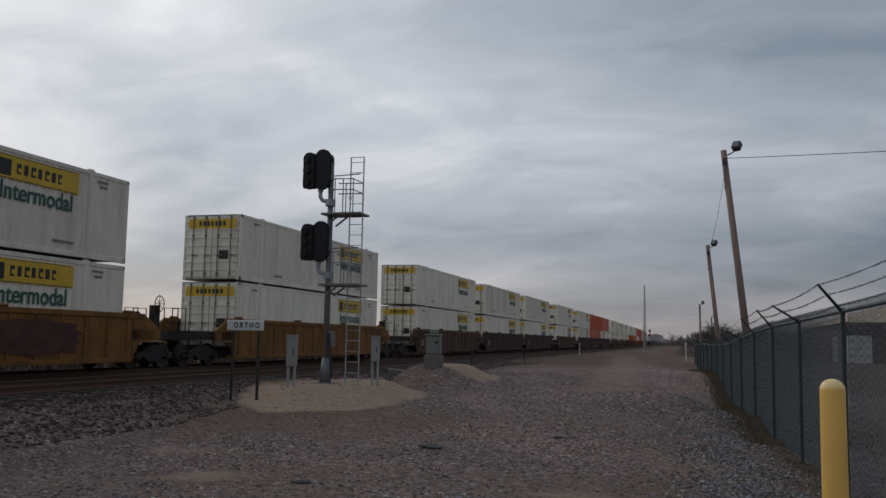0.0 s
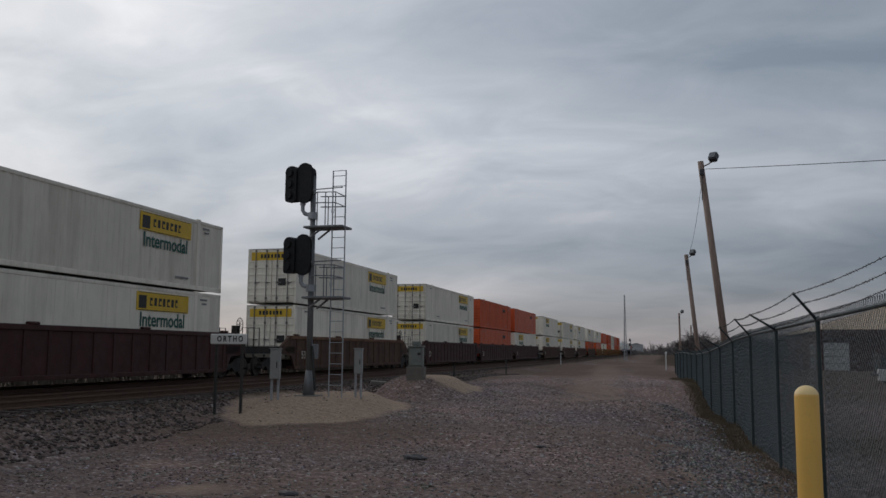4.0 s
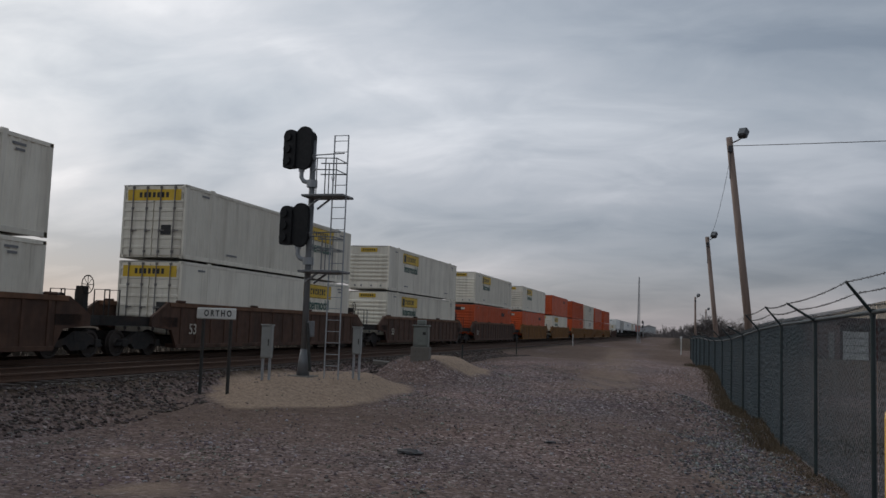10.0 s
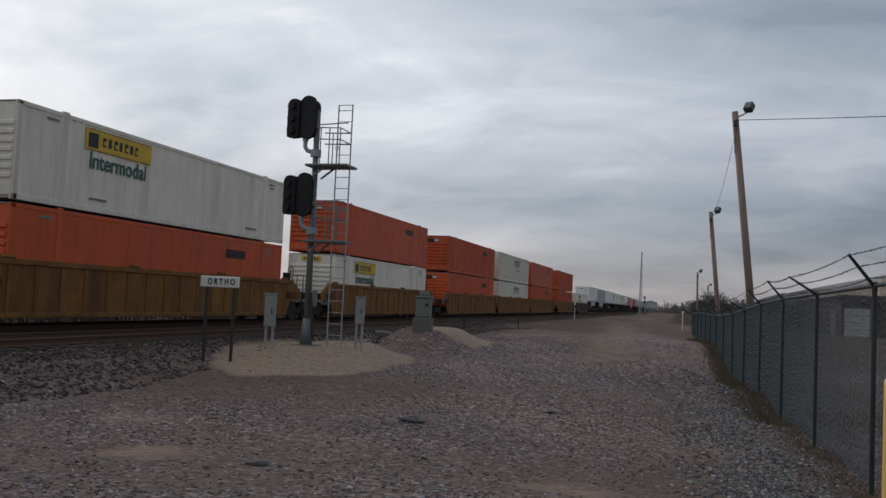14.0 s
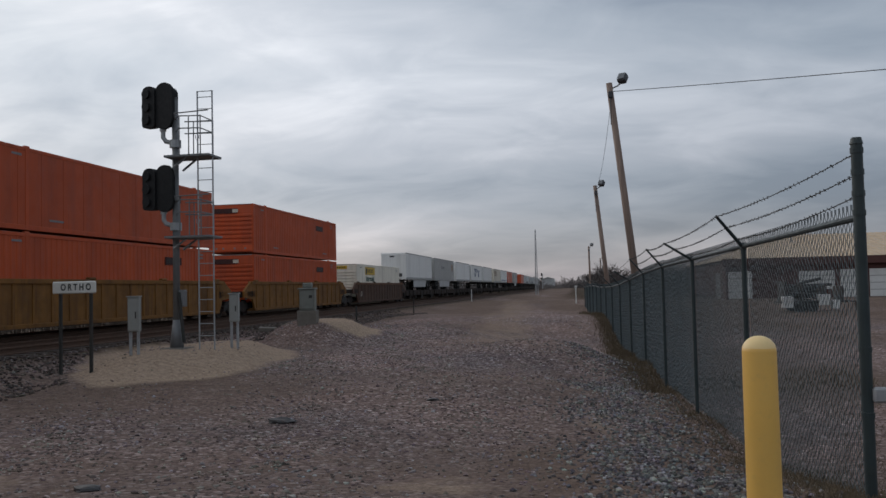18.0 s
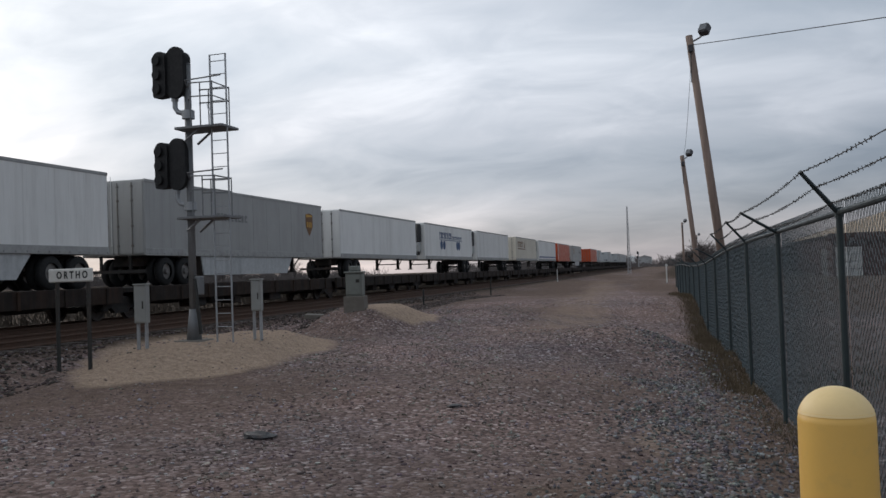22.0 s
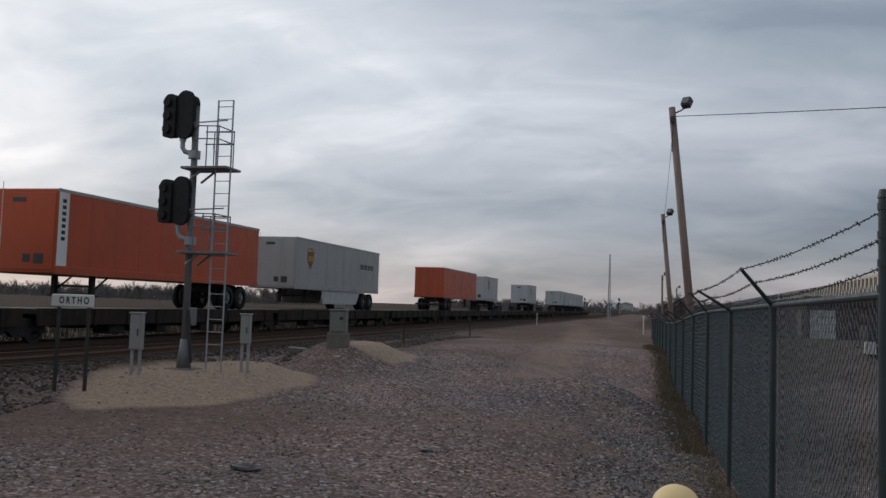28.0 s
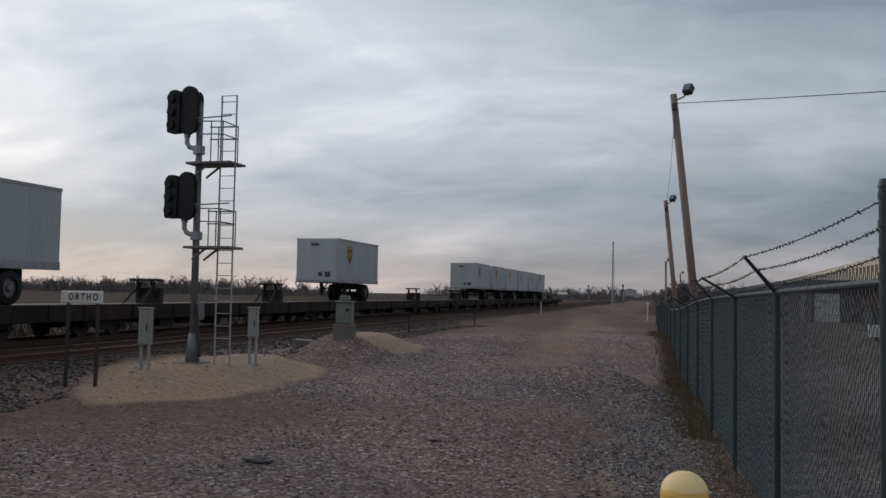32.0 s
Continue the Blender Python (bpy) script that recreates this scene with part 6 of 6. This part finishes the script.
def sticks(starts, ends, radii):
    """Many thin three-sided sticks in one mesh."""
    a, b, r = np.asarray(starts, float), np.asarray(ends, float), np.asarray(radii, float)[:, None, None]
    tri = np.array([(1, 0, 0), (-0.5, 0.6, 0.6), (-0.5, -0.6, -0.6)])
    lo = a[:, None, :] + tri[None] * r
    hi = b[:, None, :] + tri[None] * r * 0.4
    n = len(a)
    verts = np.concatenate([lo, hi], 1).reshape(-1, 3)
    base = (np.arange(n) * 6)[:, None]
    quads = np.concatenate([base + np.array([[i, (i + 1) % 3, 3 + (i + 1) % 3, 3 + i]]) for i in range(3)], 0)
    return verts.tolist(), quads.tolist()


def tree_sticks(rng, h, spread_r, n_limb, n_twig):
    """Limbs fork from a trunk, twigs from the limbs."""
    S, E, R = [], [], []
    for _ in range(n_limb):
        z = h * rng.uniform(0.15, 0.6)
        ang = rng.uniform(0, 2 * math.pi)
        reach = spread_r * rng.uniform(0.5, 1.0)
        s = np.array([0, 0, z])
        e = np.array([reach * math.cos(ang), reach * math.sin(ang), min(h, z + h * rng.uniform(0.25, 0.5))])
        S.append(s), E.append(e), R.append(0.012 * h)
        for _ in range(n_twig):
            f = rng.uniform(0.25, 1.0)
            p = s + (e - s) * f
            d = rng.normal(size=3)
            d[2] = abs(d[2]) * 0.9
            d = d / np.linalg.norm(d) * h * rng.uniform(0.08, 0.24)
            S.append(p), E.append(p + d), R.append(0.0045 * h)
            for _ in range(2):
                q = p + d * rng.uniform(0.3, 1.0)
                d2 = rng.normal(size=3)
                d2 = d2 / np.linalg.norm(d2) * h * rng.uniform(0.04, 0.12)
                S.append(q), E.append(q + d2), R.append(0.003 * h)
    return np.array(S), np.array(E), np.array(R)


def build_trees():
    rng = np.random.default_rng(5)
    kinds = []
    for _ in range(4):
        S, E, R = tree_sticks(rng, 1.0, 0.42, 16, 14)
        v, q = sticks(S, E, R * 1.6)
        me = bpy.data.meshes.new("crown")
        me.from_pydata(v, [], q)
        me.materials.append(twigs)
        kinds.append(me)
    bm = bmesh.new()
    for k in range(4):
        tube(bm, (0.012 * math.sin(k), 0, k * 0.2), (0.012 * math.sin(k + 1), 0, (k + 1) * 0.2), 0.028 - 0.006 * k, 0.022 - 0.006 * k, seg=7)
    trunk = mesh_of(bm, "trunk", bark)
    for k in range(46):
        y = rng.uniform(120, 210)
        x = rng.uniform(0.00, 0.115) * y + 1.0
        h = rng.uniform(3.0, 5.0)
        t = thing("bare_tree", "small bare leafless tree with dense grey twigs", "tree", "bare trees beyond the fence", at=pose(x, y, gz(x, y) - 0.1, 0, 0, rng.uniform(0, 360)))
        t.scale = (h * 1.15, h * 1.15, h)
        shared("trunk", trunk, t)
        shared("crown", kinds[k % 4], t)
    # the far woods: one sheet of stuff, many thin bare trees
    A, B, C = [], [], []
    for k in range(520):
        x = rng.uniform(-520, 20)
        y = rng.uniform(300, 420) + 0.10 * abs(x) + (240 if x > -150 else 0) * rng.uniform(0.6, 1.2)
        h = rng.uniform(5.0, 8.6)
        S, E, R = tree_sticks(rng, h, h * 0.42, 7, 7)
        o = np.array([x, y, -0.4])
        A += [o[None], S + o]
        B += [(o + np.array([0, 0, h * 0.7]))[None], E + o]
        C += [np.array([0.02 * h]), R * 2.2]
        # undergrowth
        n = 26
        p = o + np.stack([rng.uniform(-4, 4, n), rng.uniform(-4, 4, n), rng.uniform(0, 1.5, n)], -1)
        A.append(p), B.append(p + np.stack([rng.normal(0, 1.0, n), rng.normal(0, 1.0, n), rng.uniform(0.8, 3.2, n)], -1)), C.append(np.full(n, 0.09))
    n = 26000
    x = rng.uniform(-560, 30, n)
    y = rng.uniform(330, 420, n) + 0.10 * np.abs(x) + np.where(x > -150, 170, 0)
    crest = 5.6 + 1.6 * np.sin(0.043 * x) + 1.1 * np.sin(0.13 * x + 1.0) + 0.7 * np.sin(0.41 * x)
    p = np.stack([x, y, -0.4 + rng.uniform(0, 0.55, n) * crest], -1)
    d = np.stack([rng.normal(0, 0.9, n), rng.normal(0, 0.9, n), rng.uniform(0.15, 0.45, n) * crest], -1)
    A.append(p), B.append(p + d), C.append(rng.uniform(0.07, 0.16, n))
    v, q = sticks(np.concatenate(A), np.concatenate(B), np.concatenate(C))
    me = bpy.data.meshes.new("far_woods")
    me.from_pydata(v, [], q)
    me.materials.append(twigs)
    tagged(new("far_woods", me), "bare grey-brown woods along the horizon", "woods", kind="stuff")


build_trees()

# ---- loose stones ----
STOPS = {
    "loose_stone": [(0.0, (0.10, 0.078, 0.073)), (0.3, (0.18, 0.14, 0.13)), (0.6, (0.25, 0.20, 0.185)), (0.85, (0.32, 0.28, 0.265)), (1.0, (0.52, 0.50, 0.48))],
    "rubble_stone": [(0.0, (0.06, 0.058, 0.062)), (0.3, (0.13, 0.122, 0.124)), (0.6, (0.205, 0.194, 0.194)), (0.85, (0.30, 0.288, 0.284)), (1.0, (0.5, 0.48, 0.46))],
    "dark_ballast": [(0.0, (0.045, 0.034, 0.030)), (0.3, (0.075, 0.057, 0.05)), (0.6, (0.11, 0.085, 0.074)), (0.85, (0.15, 0.12, 0.105)), (1.0, (0.24, 0.21, 0.19))],
}


def stone_material(name):
    m = bpy.data.materials.new(name)
    m.use_nodes = True
    nt = m.node_tree
    p = nt.nodes["Principled BSDF"]
    p.inputs["Roughness"].default_value, p.inputs["Specular IOR Level"].default_value = 0.85, 0.25
    g = nt.nodes.new("ShaderNodeNewGeometry")
    r = nt.nodes.new("ShaderNodeValToRGB")
    stops = STOPS[name]
    while len(r.color_ramp.elements) < len(stops):
        r.color_ramp.elements.new(0.5)
    for e, (pos, c) in zip(r.color_ramp.elements, stops):
        e.position, e.color = pos, (*c, 1)
    nt.links.new(g.outputs["Random Per Island"], r.inputs["Fac"])
    n = nt.nodes.new("ShaderNodeTexNoise")
    n.inputs["Scale"].default_value = 30.0
    mx = nt.nodes.new("ShaderNodeMix")
    mx.data_type, mx.blend_type = "RGBA", "MULTIPLY"
    mx.inputs[0].default_value = 0.5
    nt.links.new(r.outputs[0], mx.inputs[6])
    nt.links.new(n.outputs["Color"], mx.inputs[7])
    nt.links.new(mx.outputs[2], p.inputs["Base Color"])
    return m


STONE = stone_material("loose_stone")
RUBBLE = stone_material("rubble_stone")
BALLAST = stone_material("dark_ballast")


def scatter(name, label, xs, ys, sizes, rng, flat=0.62, mat=None):
    bm = bmesh.new()
    bmesh.ops.create_icosphere(bm, subdivisions=1, radius=1.0)
    base = np.array([v.co[:] for v in bm.verts])
    tri = np.array([[v.index for v in f.verts] for f in bm.faces])
    bm.free()
    n = len(xs)
    zs = ground_z(xs, ys)
    shape = base[None] * rng.uniform(0.6, 1.25, (n, len(base), 1)) * rng.uniform(0.65, 1.35, (n, 1, 3))
    shape[..., 2] *= flat
    a = rng.uniform(0, 2 * math.pi, n)
    c, s = np.cos(a)[:, None], np.sin(a)[:, None]
    x = shape[..., 0] * c - shape[..., 1] * s
    y = shape[..., 0] * s + shape[..., 1] * c
    v = np.stack([x, y, shape[..., 2]], -1) * sizes[:, None, None]
    v += np.stack([xs, ys, zs + sizes * 0.18], -1)[:, None]
    f = tri[None] + (np.arange(n) * len(base))[:, None, None]
    me = bpy.data.meshes.new(name)
    me.from_pydata(v.reshape(-1, 3).tolist(), [], f.reshape(-1, 3).tolist())
    me.materials.append(mat or STONE)
    tagged(new(name, me), label, "stones", kind="stuff")


def build_stones():
    rng = np.random.default_rng(11)
    n = 150000
    y = 3.5 + 42 * rng.uniform(0, 1, n) ** 1.9
    x = rng.uniform(-11.5, 3.9, n)
    sand, dirt, grass = cover(x, y)
    keep = (rng.uniform(0, 1, n) > 0.35 + 0.9 * (dirt - 0.2)) & (sand < 0.3) & (rng.uniform(0, 1, n) > grass)
    keep &= rng.uniform(0, 1, n) < 0.35 + 0.65 * np.sin(0.9 * x + 0.3 * y) ** 2
    x, y = x[keep][:45000], y[keep][:45000]
    scatter("gravel_stones", "loose grey and purplish gravel stones on the ground", x, y, rng.uniform(0.010, 0.026, len(x)) * rng.choice([1, 1, 1, 1.5], len(x)), rng)
    n = 9000
    y = 7.5 + 22 * rng.uniform(0, 1, n) ** 1.25
    x = 2.75 - 0.03 * (y - 10) + rng.normal(0, 0.62, n) + 0.3 * np.sin(1.3 * y)
    x = np.minimum(x, fence_x(y) - 0.15)
    scatter("fence_rubble", "coarse pale rubble stones heaped along the fence", x, y, rng.uniform(0.012, 0.036, n), rng, flat=0.85, mat=RUBBLE)
    n = 11000
    y = rng.uniform(6, 60, n)
    x = TRACK_X + SIDING + 1.2 + rng.uniform(0, 2.4, n)
    clear = cover(x, y)[0] < 0.2
    x, y, n = x[clear], y[clear], int(clear.sum())
    scatter("ballast_stones", "rough grey ballast stones beside the track", x, y, rng.uniform(0.03, 0.055, n), rng, mat=BALLAST)
    n = 450
    x = -9.0 + rng.normal(0, 1.7, n)
    y = 23.5 + rng.normal(0, 3.0, n)
    scatter("mound_pebbles", "small pebbles on the sandy mound", x, y, rng.uniform(0.012, 0.03, n), rng)
    # single dark clods on the road
    for px, py, r in ((-3.3, 14.9, 0.16), (-3.4, 9.4, 0.11), (-1.2, 17.5, 0.08)):
        c = thing("dirt_clod", "dark clod of earth lying on the gravel", "clod", "clods on the gravel", at=pose(px, py, gz(px, py)))
        bm = bmesh.new()
        bmesh.ops.create_icosphere(bm, subdivisions=2, radius=r)
        for v in bm.verts:
            v.co *= random.uniform(0.75, 1.2)
            v.co.x *= 1.5
            v.co.z = v.co.z * 0.42 + r * 0.15
        part("clod", bm, machine_dark, c)


build_stones()


def build_grass():
    rng = np.random.default_rng(3)
    n = 9000
    y = 9 + 60 * rng.uniform(0, 1, n) ** 1.6
    x = fence_x(y) + rng.normal(-0.10, 0.24, n) - 0.3 * np.abs(rng.normal(0, 0.6, n)) * (y > 22)
    m = 2600
    y2 = rng.uniform(10, 26, m)
    x2 = rng.uniform(4.4, 8.5, m)
    x, y = np.concatenate([x, x2]), np.concatenate([y, y2])
    z = ground_z(x, y)
    p = np.stack([x, y, z - 0.01], -1)
    k = len(x)
    h = rng.uniform(0.03, 0.10, k) * np.where(y > 22, 2.0, 1.0)
    q = p + np.stack([rng.normal(0, 0.05, k), rng.normal(0, 0.05, k), h], -1)
    v, f = sticks(p, q, np.full(k, 0.006) * np.where(y > 22, 2.0, 1.0))
    me = bpy.data.meshes.new("dry_grass")
    me.from_pydata(v, [], f)
    me.materials.append(material("dry_grass_blades", (0.105, 0.078, 0.048), 0.9, vary=0.35, scale=1.5, bump=0))
    tagged(new("dry_grass", me), "dry brown grass along the fence", "grass", kind="stuff")


build_grass()


def build_scrub():
    """Dark winter scrub in the low ground beyond the track."""
    rng = np.random.default_rng(8)
    n = 15000
    y = -10 + 190 * rng.uniform(0, 1, n) ** 1.2
    x = -21.2 - 26 * rng.uniform(0, 1, n) ** 1.5
    clump = 0.55 + 0.45 * np.sin(0.7 * x + 0.23 * y) * np.sin(0.31 * y - 0.4 * x)
    z = ground_z(x, y)
    p = np.stack([x, y, z - 0.02], -1)
    h = rng.uniform(0.35, 1.0, n) * clump + 0.15
    q = p + np.stack([rng.normal(0, 0.22, n), rng.normal(0, 0.22, n), h], -1)
    v, f = sticks(p, q, rng.uniform(0.02, 0.05, n))
    me = bpy.data.meshes.new("scrub")
    me.from_pydata(v, [], f)
    me.materials.append(material("dark_scrub_stalks", (0.045, 0.036, 0.028), 0.95, vary=0.35, scale=0.8, bump=0))
    tagged(new("scrub", me), "dark brown winter scrub beyond the track", "scrub", kind="stuff")


build_scrub()


def motions():
    for ob, s, z in CARS:
        walk(ob, [(t, on_track((s - run(t)) * PITCH, z)) for t in range(0, 33, 2)])


motions()
